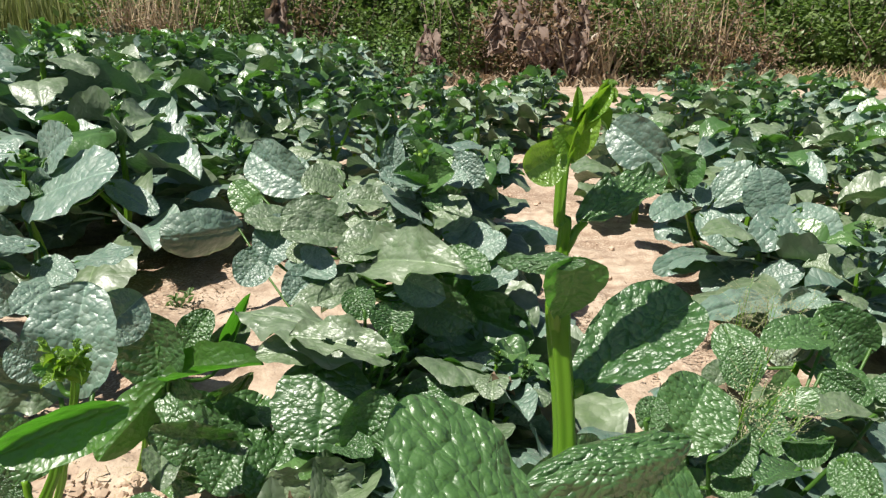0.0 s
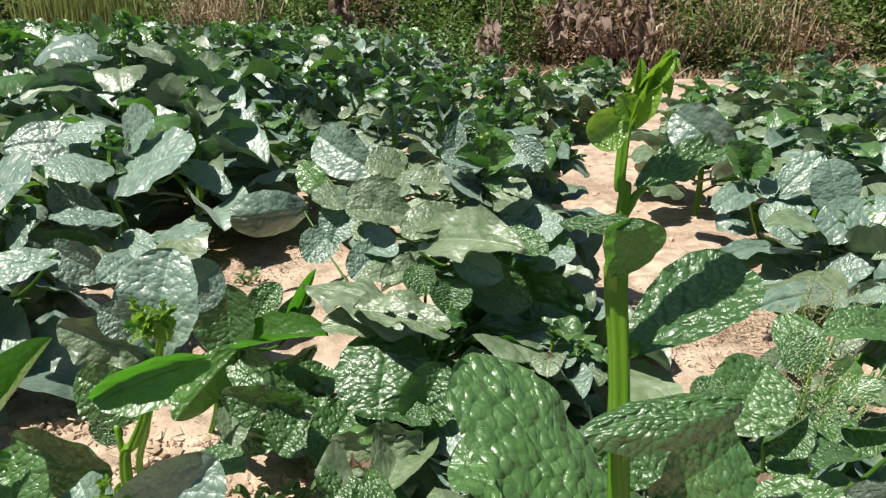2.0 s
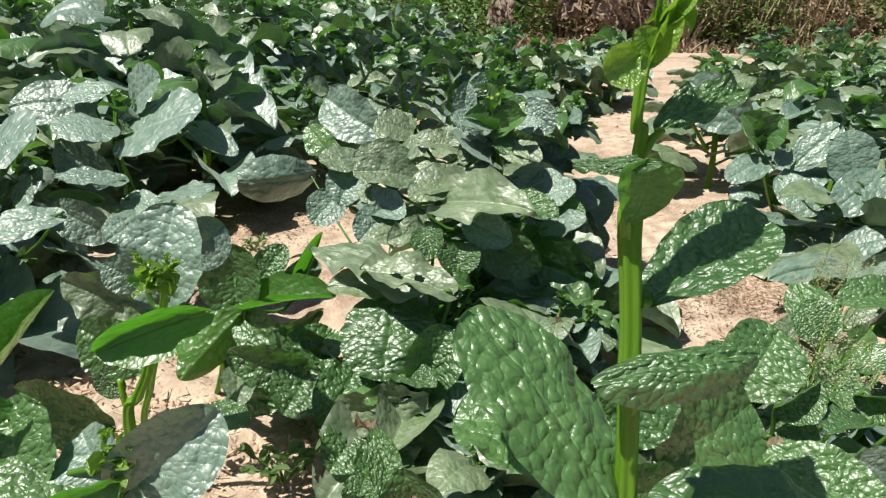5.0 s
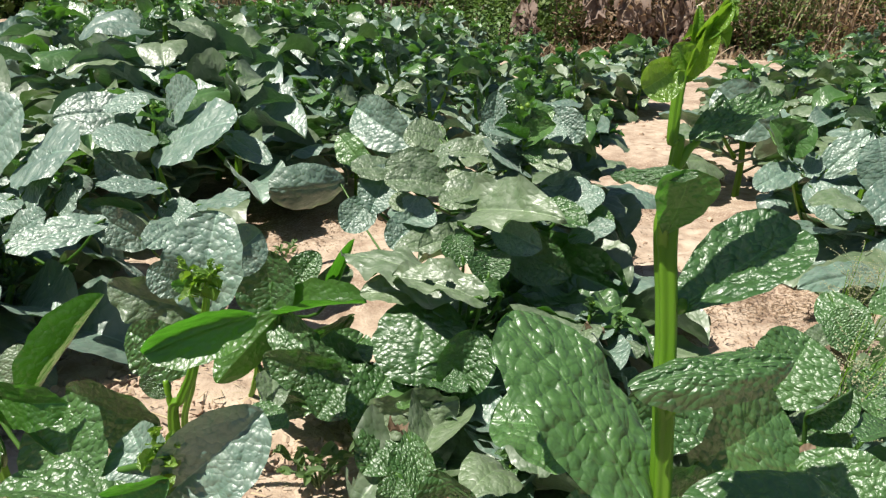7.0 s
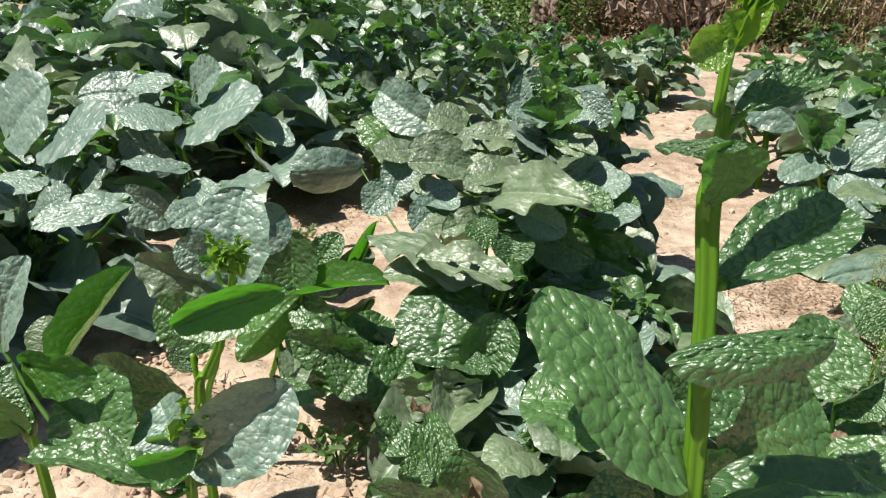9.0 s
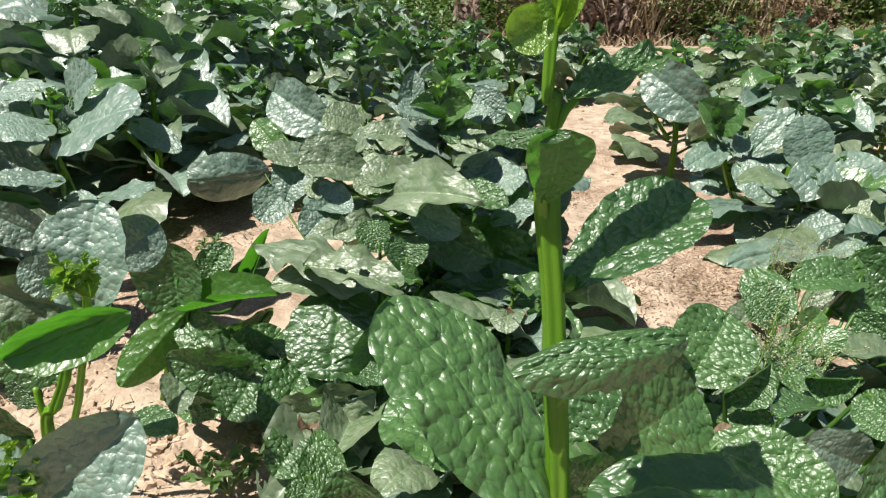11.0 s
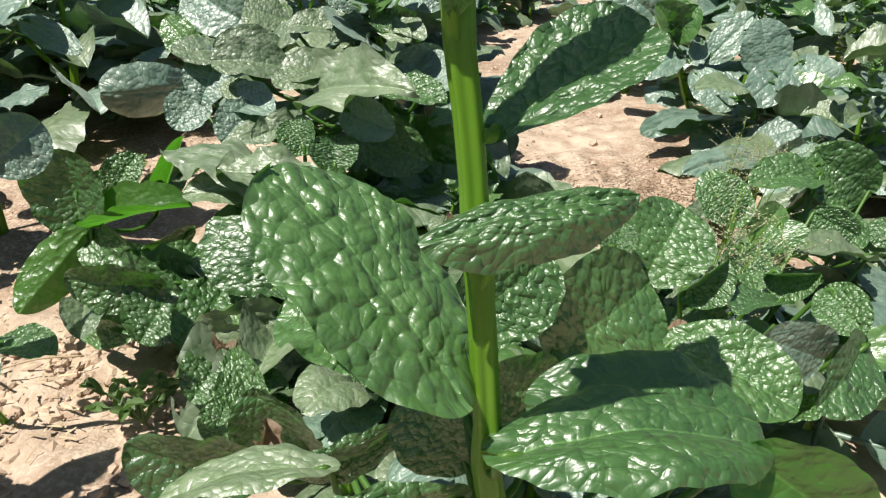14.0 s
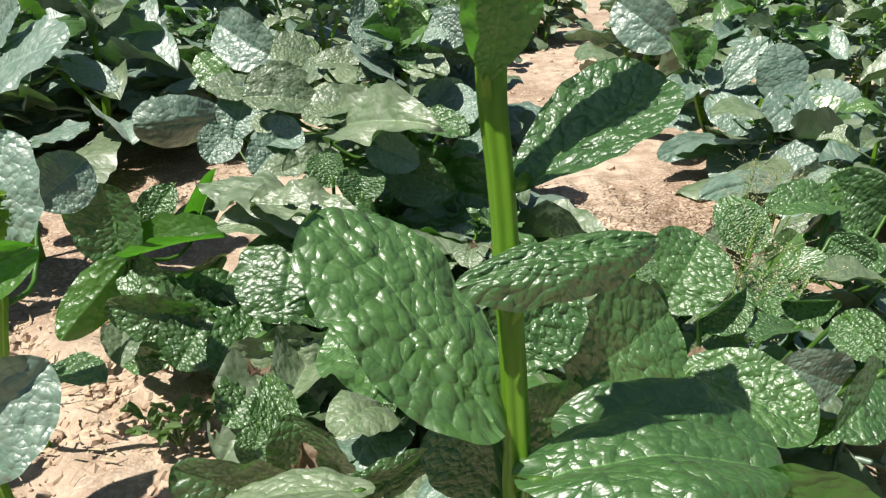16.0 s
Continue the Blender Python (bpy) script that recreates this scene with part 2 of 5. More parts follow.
def blade(name, mat, nu=16, nv=10, bend=0.1, fold=0.1, wave=0.03, quilt=0.008, seed=0, front=0.62, twist=0.0, curl=0.0, holes=0, ragged=0.0, stalk=0.0, heel=0.45):
    """A broad ovate leaf of length 1 along x and width 1 along y, face up.
    bend: arch along the length; fold: raised sides; wave: rippled rim; curl: rim rolled down; holes: number of eaten holes."""
    rng = random.Random(seed)
    ph, ox, oy = rng.random() * 6, rng.random() * 50, rng.random() * 50
    bm = bmesh.new()
    layer = bm.loops.layers.uv.new("leaf")
    grid, spots = [], {}
    peak = (heel / (heel + front)) ** heel * (front / (heel + front)) ** front
    for i in range(nu + 1):
        u = 0.5 - 0.5 * math.cos(math.pi * i / nu)
        half = 0.5 * (max(u, 1e-4) ** heel * max(1 - u, 1e-4) ** front) / peak
        row = []
        for j in range(nv + 1):
            v = 2 * j / nv - 1
            rim = half * (1 + ragged * noise.noise((u * 9 + ox, v * 3, oy)) * abs(v))
            y = v * rim
            lobe = -0.07 * (1 - u) ** 6 * abs(v) ** 1.5          # rounded shoulders behind the stalk
            z = bend * 4 * u * (1 - u) + fold * abs(v) ** 1.6 * half * 2 - curl * abs(v) ** 4 * half * 2
            z += wave * v * v * (math.sin(u * 13 + ph + (2.1 if v > 0 else 0)) + 0.6 * math.sin(u * 27 + 2 * ph + (1.1 if v > 0 else 0)))
            pillow = abs(math.sin(math.pi * 5.5 * (u - 0.8 * abs(y) + 0.16 * noise.noise((u * 4 + ox, y * 4 + oy, 0)))))
            z += quilt * (1.1 * pillow ** 0.6 * min(1, abs(v) * 4) + 1.5 * noise.noise((u * 4 + ox, y * 5 + oy, 3)) + 0.9 * noise.noise((u * 9 + ox, y * 10 + oy, 7)))
            z -= quilt * 1.0 * max(0, 1 - abs(v) * 7)
            z += twist * y * (u - 0.5)
            vert = bm.verts.new((u + lobe, y, z))
            spots[vert] = (u, 0.5 + y)
            row.append(vert)
        grid.append(row)
    gaps = [(rng.uniform(0.25, 0.85), rng.uniform(-0.75, 0.75), rng.uniform(0.05, 0.11)) for _ in range(holes)]
    for i in range(nu):
        for j in range(nv):
            u, v = (i + 0.5) / nu, 2 * (j + 0.5) / nv - 1
            uu = 0.5 - 0.5 * math.cos(math.pi * u)
            if any((uu - a) ** 2 + ((v - b) * 0.4) ** 2 < r * r for a, b, r in gaps):
                continue
            f = bm.faces.new((grid[i][j], grid[i + 1][j], grid[i + 1][j + 1], grid[i][j + 1]))
            for loop in f.loops:
                loop[layer].uv = spots[loop.vert]
    if stalk:
        tube(bm, [(-stalk, 0, -0.35 * stalk), (-0.4 * stalk, 0, -0.05 * stalk), (0.0, 0, 0), (0.15, 0, bend * 0.5)], [0.03, 0.026, 0.022, 0.012], 5)
    return mesh_of(name, bm, mat)


def stand(base, tip, width, roll, thick=None):
    """The pose and size that lays a unit leaf from base to tip, turned about its length by roll degrees from facing up."""
    b, a = Vector(base), Vector(tip) - Vector(base)
    length = a.length
    a.normalize()
    n0 = Vector((0, 0, 1)) - a * a.z
    n0 = n0.normalized() if n0.length > 1e-3 else Vector((0, -1, 0))
    s0 = n0.cross(a)
    n = n0 * math.cos(radians(roll)) + s0 * math.sin(radians(roll))
    m = Matrix((a, n.cross(a), n)).transposed().to_4x4()
    return Matrix.Translation(b) @ m @ Matrix.Diagonal((length, width, thick or length, 1))


GLOW = leaf_material("thin_bright_spinach_leaf", (0.036, 0.115, 0.016), (0.080, 0.190, 0.028), (0.15, 0.52, 0.03), rough=0.38, dust_sheen=0.02, blister=0.45, sheen=0.0, coat=0.4, lets=0.42)
# yellow-green shoot leaves, their base colour raised to stand in for sunlight
TENDER_LIT = leaf_material("tender_lit_shoot_leaf", (0.11, 0.24, 0.028), (0.22, 0.36, 0.050), (0.36, 0.62, 0.04), rough=0.38, dust_sheen=0.0, blister=0.5, sheen=0.0, lets=0.40)
KINDS = {0: MATURE, 1: YOUNG, 2: DUSTY, 3: FRESH, 4: GLOW, 5: TENDER_LIT}


def plant(spot, label, group="spinach plants in the field"):
    return tagged(pose_empty("spinach_plant", spot), label, "leafy plant", group)


def pose_empty(name, spot):
    ob = new(name)
    ob.location = spot
    ob.empty_display_size = 0.05
    return ob


STEMS = {}


def stem(owner, points, low=0.006, high=0.003, radii=None):
    """The main stalk of a plant, with slight swellings where leaves joined it."""
    line = smooth_line([Vector(p) - owner.location for p in points], 8)
    n = len(line) - 1
    if radii:
        sizes = [radii[min(i // 8, len(radii) - 2)] * (1 - (i % 8) / 8) + radii[min(i // 8 + 1, len(radii) - 1)] * (i % 8) / 8 for i in range(n + 1)]
    else:
        sizes = [(low + (high - low) * i / n) * (1 + 0.13 * max(0, math.cos(i * math.pi / 4)) ** 3) for i in range(n + 1)]
    bm = bmesh.new()
    tube(bm, line, sizes, 30, 0.17)
    STEMS.setdefault(owner.name, []).extend(line)
    part("stem", mesh_of("stem", bm, STEM), owner)


def leaf(owner, base, tip, width, roll, bend=0.08, fold=0.1, kind=0, holes=0, curl=0.0, twist=0.0, wave=0.018, front=0.52, stalk=1, heel=0.45):
    """One leaf with its stalk, which runs to the nearest place on the plant's stem."""
    seed = len(owner.children)
    data = blade("leaf", KINDS[kind], 44, 32, bend, fold, wave, 0.010, seed * 7 + int(abs(base[0]) * 1000), front, twist, curl, holes, 0.05, 0.0, heel)
    ob = part("leaf", data, owner)
    ob.matrix_local = Matrix.Translation(-owner.location) @ stand(base, tip, width, roll)
    b = Vector(base) - owner.location
    line = STEMS.get(owner.name)
    if line and stalk:
        goal = min(line, key=lambda p: (p - b + Vector((0, 0, 0.02))).length)
        if (goal - b).length > 0.006:
            way = (Vector(tip) - Vector(base)).normalized()
            bm = bmesh.new()
            inner = b + way * 0.012
            tube(bm, smooth_line([goal, goal.lerp(b, 0.55) - Vector((0, 0, 0.004 + 0.25 * (goal - b).length)), b, inner], 4), [0.0030 - 0.0001 * i for i in range(13)], 8)
            part("petiole", mesh_of("petiole", bm, STALK), owner)


def petiole(owner, points, radius):
    """A leaf stalk of its own course."""
    bm = bmesh.new()
    line = smooth_line([Vector(p) - owner.location for p in points], 5)
    tube(bm, line, [radius * (1.15 - 0.3 * i / len(line)) for i in range(len(line))], 10)
    part("petiole", mesh_of("petiole", bm, STEM), owner)


def tuft(name, count, seed, tender=False):
    """A leafy head, one unit tall, for the tip of a shoot: small upright leaves round a stalk, curled young ones and buds on top."""
    rng = random.Random(seed)
    whole = bmesh.new()
    for k in range(count):
        f = k / (count - 1)
        a = k * 2.4 + rng.random()
        out = Vector((math.cos(a), math.sin(a), 0)) * rng.uniform(0.5, 1.0) + Vector((0, 0, rng.uniform(-0.5, 0.4) + 1.0 * f * f))
        base = Vector((0, 0, -1.7 + 1.8 * f))
        tip = base + out.normalized() * rng.uniform(0.8, 1.25) * (1.25 - 0.75 * f)
        one = blade("young_leaf", YOUNG, 8, 6, 0.14, rng.uniform(0.0, 0.5), 0.06, 0.02, seed * 10 + k)
        one.transform(stand(base, tip, (tip - base).length * rng.uniform(0.55, 0.75), rng.uniform(-50, 50)))
        at = len(whole.faces)
        whole.from_mesh(one)
        whole.faces.ensure_lookup_table()
        for f_ in whole.faces[at:]:
            f_.material_index = 4 if tender else 3 if f < 0.5 and k % 2 else 2 if f < 0.75 else 1
        bpy.data.meshes.remove(one)
    for k in range(12):
        a, r = rng.uniform(0, 6.28), rng.uniform(0.05, 0.28)
        bmesh.ops.create_icosphere(whole, subdivisions=1, radius=rng.uniform(0.05, 0.09), matrix=Matrix.Translation((r * math.cos(a), r * math.sin(a), rng.uniform(-0.2, 0.35))))
    data = mesh_of(name, whole, BUD)
    data.materials.append(YOUNG)
    data.materials.append(FRESH)
    data.materials.append(MATURE)
    data.materials.append(TENDER_LIT)
    return data


TUFTS = [tuft("shoot_tip", 13, s) for s in range(4)]
TENDER_TUFTS = [tuft("shoot_tip", 9, s, True) for s in range(3)]


def bud(owner, top, size, seed=0, lean=(0, 0, 1), tender=False):
    """The tuft at a shoot's tip."""
    ob = part("shoot_tip", TENDER_TUFTS[seed % 3] if tender else TUFTS[seed % 4], owner, "yellow-green curled young leaves" if tender else "bright green curled young leaves")
    turn = Vector(lean).to_track_quat("Z", "Y").to_matrix().to_4x4()
    ob.matrix_local = Matrix.Translation(Vector(top) - owner.location) @ turn @ pose(0, 0, 0, 0, 0, seed * 47 % 360) @ Matrix.Scale(size, 4)


# ---- spinach plants near the camera ----

main_plant = plant((0.155, 0.34, 0), "tall spinach plant with thick bright green stem and blistered leaves")
stem(main_plant, [(0.150, 0.345, -0.020), (0.106, 0.335, 0.189), (0.101, 0.335, 0.254), (0.096, 0.335, 0.323), (0.094, 0.335, 0.340), (0.092, 0.336, 0.373), (0.089, 0.337, 0.404), (0.086, 0.338, 0.428), (0.085, 0.340, 0.446), (0.085, 0.341, 0.465), (0.086, 0.341, 0.491), (0.083, 0.341, 0.491), (0.083, 0.341, 0.514), (0.085, 0.341, 0.531), (0.090, 0.341, 0.542), (0.096, 0.341, 0.551), (0.102, 0.341, 0.557)], radii=(0.0085, 0.0072, 0.0064, 0.0060, 0.0064, 0.0056, 0.0056, 0.0058, 0.0062, 0.0034, 0.0029, 0.0028, 0.0027, 0.0028, 0.0028, 0.0022, 0.0016))
leaf(main_plant, (0.086, 0.322, 0.277), (-0.002, 0.372, 0.370), 0.086, 6, kind=3, stalk=0, front=.42, bend=.06, fold=-.03, wave=.02)
leaf(main_plant, (0.078, 0.370, 0.274), (-0.010, 0.385, 0.281), 0.086, 12, kind=3, stalk=0, front=.5, wave=.045)
leaf(main_plant, (0.075, 0.310, 0.362), (0.162, 0.335, 0.370), 0.033, -26, kind=3, stalk=0, bend=.06, curl=.14, fold=-.05, front=.55)
leaf(main_plant, (0.100, 0.352, 0.390), (0.173, 0.385, 0.432), 0.055, -24, kind=3, stalk=0, front=.40, heel=.72, bend=.03, fold=.08, wave=.01)
leaf(main_plant, (0.083, 0.332, 0.443), (0.087, 0.312, 0.482), 0.031, 7, kind=4, stalk=0, front=.16, heel=.85, bend=-.08, fold=-.12, wave=.01)
leaf(main_plant, (0.088, 0.311, 0.480), (0.051, 0.328, 0.474), 0.013, 32, kind=3, stalk=0, bend=.05, fold=-.08, wave=.03)
leaf(main_plant, (0.080, 0.334, 0.529), (0.063, 0.330, 0.518), 0.022, 87, kind=5, stalk=0, front=.36, fold=.22)
leaf(main_plant, (0.085, 0.334, 0.530), (0.076, 0.330, 0.540), 0.013, 105, kind=5, stalk=0, front=.4, fold=.3)
leaf(main_plant, (0.086, 0.338, 0.542), (0.087, 0.338, 0.558), 0.005, -90, kind=5, stalk=0, fold=.3)
leaf(main_plant, (0.086, 0.336, 0.526), (0.094, 0.333, 0.550), 0.011, -111, kind=5, stalk=0, front=.5, fold=.3, bend=.08)
leaf(main_plant, (0.088, 0.336, 0.543), (0.102, 0.335, 0.559), 0.009, -94, kind=5, stalk=0, fold=.35)
leaf(main_plant, (0.096, 0.345, 0.490), (0.143, 0.372, 0.508), 0.024, -30, kind=3, stalk=0, bend=.05, fold=.1, wave=.05)
leaf(main_plant, (0.082, 0.343, 0.522), (0.092, 0.345, 0.533), 0.011, -82, kind=5, stalk=0, fold=.2)
bud(main_plant, (0.101, 0.338, 0.557), 0.010, 1270, (0.6, 0, 1), True)
leaf(main_plant, (0.097, 0.336, 0.555), (0.099, 0.335, 0.560), 0.004, -115, kind=5, stalk=0, fold=.4)
leaf(main_plant, (0.099, 0.336, 0.557), (0.101, 0.335, 0.562), 0.004, -116, kind=5, stalk=0, fold=.4)
leaf(main_plant, (0.102, 0.336, 0.552), (0.104, 0.335, 0.558), 0.004, -116, kind=5, stalk=0, fold=.4)
leaf(main_plant, (0.092, 0.336, 0.546), (0.094, 0.335, 0.551), 0.004, -115, kind=5, stalk=0, fold=.4)
leaf(main_plant, (0.089, 0.336, 0.542), (0.091, 0.335, 0.547), 0.004, -114, kind=5, stalk=0, fold=.4)
petiole(main_plant, [(0.085, 0.341, 0.473), (0.089, 0.341, 0.481), (0.092, 0.343, 0.486), (0.097, 0.346, 0.490)], .0024)
petiole(main_plant, [(0.094, 0.338, 0.395), (0.100, 0.345, 0.393), (0.102, 0.353, 0.394)], .0030)
petiole(main_plant, [(0.095, 0.335, 0.323), (0.099, 0.330, 0.338), (0.101, 0.322, 0.355), (0.096, 0.316, 0.364)], .0034)
petiole(main_plant, [(0.099, 0.337, 0.253), (0.092, 0.340, 0.260), (0.087, 0.346, 0.263)], .0030)
petiole(main_plant, [(0.088, 0.338, 0.423), (0.083, 0.336, 0.436), (0.081, 0.331, 0.450)], .0034)
leaf(main_plant, (0.137, 0.385, 0.216), (0.277, 0.400, 0.191), 0.079, -16, kind=3, bend=.08, curl=.08, front=.45)
leaf(main_plant, (0.107, 0.318, 0.242), (0.248, 0.340, 0.227), 0.072, -1, kind=3, bend=.10, curl=.14, front=.5)
leaf(main_plant, (0.156, 0.460, 0.205), (0.228, 0.490, 0.243), 0.105, -73, kind=3, front=.4)
leaf(main_plant, (0.088, 0.430, 0.247), (0.151, 0.460, 0.280), 0.065, -69, kind=3, front=.4)
leaf(main_plant, (0.094, 0.400, 0.207), (0.154, 0.420, 0.220), 0.061, -87, kind=3, front=.5)
leaf(main_plant, (0.240, 0.470, 0.202), (0.314, 0.420, 0.185), 0.064, -27, kind=3, front=.45, fold=.12)
leaf(main_plant, (0.326, 0.500, 0.190), (0.377, 0.500, 0.169), 0.059, -90, kind=0, front=.4)
leaf(main_plant, (0.236, 0.335, 0.227), (0.297, 0.320, 0.187), 0.063, -79, kind=4, bend=.06)
leaf(main_plant, (0.095, 0.400, 0.160), (0.057, 0.420, 0.201), 0.062, 78, kind=3, front=.45)

low_plant = plant((0.02, 0.5, 0), "low spreading spinach plant with dark blistered leaves beside bare soil")
stem(low_plant, [(0.000, 0.500, -0.020), (0.000, 0.500, 0.060), (0.000, 0.490, 0.090)], .007, .004)
leaf(low_plant, (-0.032, 0.500, 0.086), (-0.061, 0.480, 0.162), 0.064, 125, kind=3, front=.4, fold=.2)
leaf(low_plant, (0.049, 0.450, 0.150), (-0.031, 0.420, 0.140), 0.043, 97, kind=3, bend=.16, curl=.1)
leaf(low_plant, (0.090, 0.360, 0.169), (-0.010, 0.340, 0.171), 0.065, 91, kind=3, bend=.1, curl=.1)
leaf(low_plant, (-0.056, 0.450, 0.110), (-0.133, 0.420, 0.160), 0.066, 93, kind=3, bend=.08)
leaf(low_plant, (0.006, 0.400, 0.157), (-0.106, 0.385, 0.138), 0.052, -12, kind=2, bend=.1, curl=.1)
leaf(low_plant, (-0.104, 0.570, 0.129), (-0.075, 0.530, 0.070), 0.035, -18, kind=3, fold=.1)
leaf(low_plant, (0.063, 0.340, 0.172), (0.028, 0.330, 0.192), 0.027, 91, kind=3, bend=.1)
leaf(low_plant, (-0.113, 0.560, 0.087), (-0.121, 0.530, 0.061), 0.038, 26, kind=3)

right_plant = plant((0.33, 0.62, 0), "broad spinach plant with dull grey-green leaves and weeds round it")
stem(right_plant, [(0.330, 0.640, -0.020), (0.330, 0.640, 0.040), (0.340, 0.650, 0.080)], .005, .003)
leaf(right_plant, (0.269, 0.620, 0.177), (0.313, 0.660, 0.230), 0.086, -38, kind=3, front=.4)
leaf(right_plant, (0.298, 0.600, 0.171), (0.336, 0.600, 0.206), 0.036, -90, kind=3, fold=.4)
leaf(right_plant, (0.414, 0.720, 0.172), (0.443, 0.730, 0.204), 0.043, -73, kind=1, front=.4)
leaf(right_plant, (0.438, 0.720, 0.186), (0.448, 0.700, 0.163), 0.048, -36, kind=1)
leaf(right_plant, (0.402, 0.650, 0.163), (0.435, 0.620, 0.180), 0.033, -104, kind=3, fold=.4)
leaf(right_plant, (0.566, 0.750, 0.128), (0.465, 0.720, 0.152), 0.055, 6, kind=2)
leaf(right_plant, (0.650, 0.900, 0.154), (0.574, 0.920, 0.199), 0.087, 87, kind=3, front=.42)
leaf(right_plant, (0.568, 0.880, 0.178), (0.467, 0.860, 0.180), 0.062, 25, kind=3, bend=.1)
leaf(right_plant, (0.391, 0.720, 0.192), (0.364, 0.740, 0.229), 0.051, 48, kind=3)
leaf(right_plant, (0.391, 0.600, 0.160), (0.330, 0.560, 0.173), 0.044, -5, kind=3)
leaf(right_plant, (0.314, 0.620, 0.147), (0.337, 0.580, 0.148), 0.037, -59, kind=3)
leaf(right_plant, (0.393, 0.700, 0.169), (0.389, 0.640, 0.149), 0.046, -7, kind=3)
leaf(right_plant, (0.522, 0.800, 0.165), (0.570, 0.780, 0.144), 0.042, -80, kind=3)
leaf(right_plant, (0.430, 0.600, 0.173), (0.441, 0.550, 0.158), 0.045, -44, kind=3)
leaf(right_plant, (0.418, 0.520, 0.167), (0.354, 0.460, 0.152), 0.055, 53, kind=3)
leaf(right_plant, (0.231, 0.600, 0.208), (0.244, 0.620, 0.233), 0.034, -19, kind=3)

spoon_plant = plant((-0.33, 0.67, 0), "young spinach plant with upright spoon-shaped bright green leaves")
stem(spoon_plant, [(-0.405, 0.830, -0.020), (-0.377, 0.800, 0.035), (-0.362, 0.800, 0.092), (-0.339, 0.800, 0.120), (-0.340, 0.800, 0.150)], .0040, .0030)
leaf(spoon_plant, (-0.342, 0.800, 0.144), (-0.345, 0.800, 0.248), 0.092, 90, kind=3, front=.30, bend=-.05, fold=.20)
leaf(spoon_plant, (-0.333, 0.790, 0.148), (-0.404, 0.740, 0.069), 0.061, -106, kind=4, bend=.05, fold=.1)
leaf(spoon_plant, (-0.324, 0.790, 0.155), (-0.195, 0.770, 0.190), 0.046, -20, kind=4, bend=.05, fold=.2)
leaf(spoon_plant, (-0.226, 0.720, 0.115), (-0.316, 0.700, 0.138), 0.062, 95, kind=3, bend=.06)
leaf(spoon_plant, (-0.335, 0.800, 0.144), (-0.248, 0.760, 0.098), 0.067, -69, kind=3)
leaf(spoon_plant, (-0.331, 0.860, 0.165), (-0.294, 0.880, 0.217), 0.049, -58, kind=3, fold=.1)
leaf(spoon_plant, (-0.287, 0.900, 0.133), (-0.249, 0.920, 0.227), 0.020, -63, kind=4, fold=.4, stalk=0)
leaf(spoon_plant, (-0.262, 0.920, 0.175), (-0.304, 0.860, 0.155), 0.042, 60, kind=2)
leaf(spoon_plant, (-0.334, 0.820, 0.158), (-0.321, 0.830, 0.212), 0.024, -50, kind=3, fold=.3)
leaf(spoon_plant, (-0.300, 0.780, 0.106), (-0.192, 0.720, 0.079), 0.079, -69, kind=3)
leaf(spoon_plant, (-0.222, 0.800, 0.096), (-0.255, 0.700, 0.060), 0.080, 41, kind=3)
leaf(spoon_plant, (-0.322, 0.740, 0.089), (-0.293, 0.660, 0.086), 0.046, 13, kind=2)
# low dark leaves added over the soil to stand in for a shaded gap
leaf(spoon_plant, (-0.299, 0.860, 0.084), (-0.349, 0.780, 0.076), 0.061, 42, kind=3, fold=.1)
leaf(spoon_plant, (-0.223, 0.840, 0.099), (-0.262, 0.740, 0.071), 0.077, 21, kind=3, fold=.1)
leaf(spoon_plant, (-0.314, 0.800, 0.077), (-0.219, 0.700, 0.074), 0.079, -41, kind=3, fold=.1)
leaf(spoon_plant, (-0.335, 0.740, 0.056), (-0.249, 0.700, 0.071), 0.038, -83, kind=3, fold=.1)
leaf(spoon_plant, (-0.261, 0.920, 0.096), (-0.317, 0.860, 0.083), 0.050, 108, kind=3, fold=.1)

crinkle_plant = plant((-0.30, 0.60, 0), "spinach plant with large upright crinkled leaf and yellow-green shoot")
stem(crinkle_plant, [(-0.375, 0.640, -0.020), (-0.368, 0.590, 0.100), (-0.349, 0.580, 0.160), (-0.328, 0.570, 0.216), (-0.312, 0.565, 0.268), (-0.302, 0.555, 0.301), (-0.298, 0.550, 0.315)], .0034, .0032)
leaf(crinkle_plant, (-0.323, 0.580, 0.259), (-0.309, 0.610, 0.358), 0.088, -23, kind=0, front=.5, fold=.08)
leaf(crinkle_plant, (-0.333, 0.570, 0.290), (-0.365, 0.560, 0.310), 0.042, 91, kind=0)
leaf(crinkle_plant, (-0.349, 0.600, 0.250), (-0.427, 0.580, 0.281), 0.055, 91, kind=2, wave=.05)
leaf(crinkle_plant, (-0.359, 0.700, 0.261), (-0.320, 0.740, 0.293), 0.065, -78, kind=0)
leaf(crinkle_plant, (-0.309, 0.550, 0.302), (-0.331, 0.540, 0.302), 0.017, 93, kind=4)
bud(crinkle_plant, (-0.312, 0.535, 0.328), 0.013, 320, (-0.5, 0, 1), True)
bud(crinkle_plant, (-0.286, 0.535, 0.327), 0.013, 327, (0.3, 0, 1), True)
bud(crinkle_plant, (-0.299, 0.535, 0.318), 0.013, 334, (-0.0, 0, 1), True)
bud(crinkle_plant, (-0.279, 0.535, 0.322), 0.013, 341, (0.6, 0, 1), True)
bud(crinkle_plant, (-0.308, 0.535, 0.314), 0.013, 348, (-0.3, 0, 1), True)

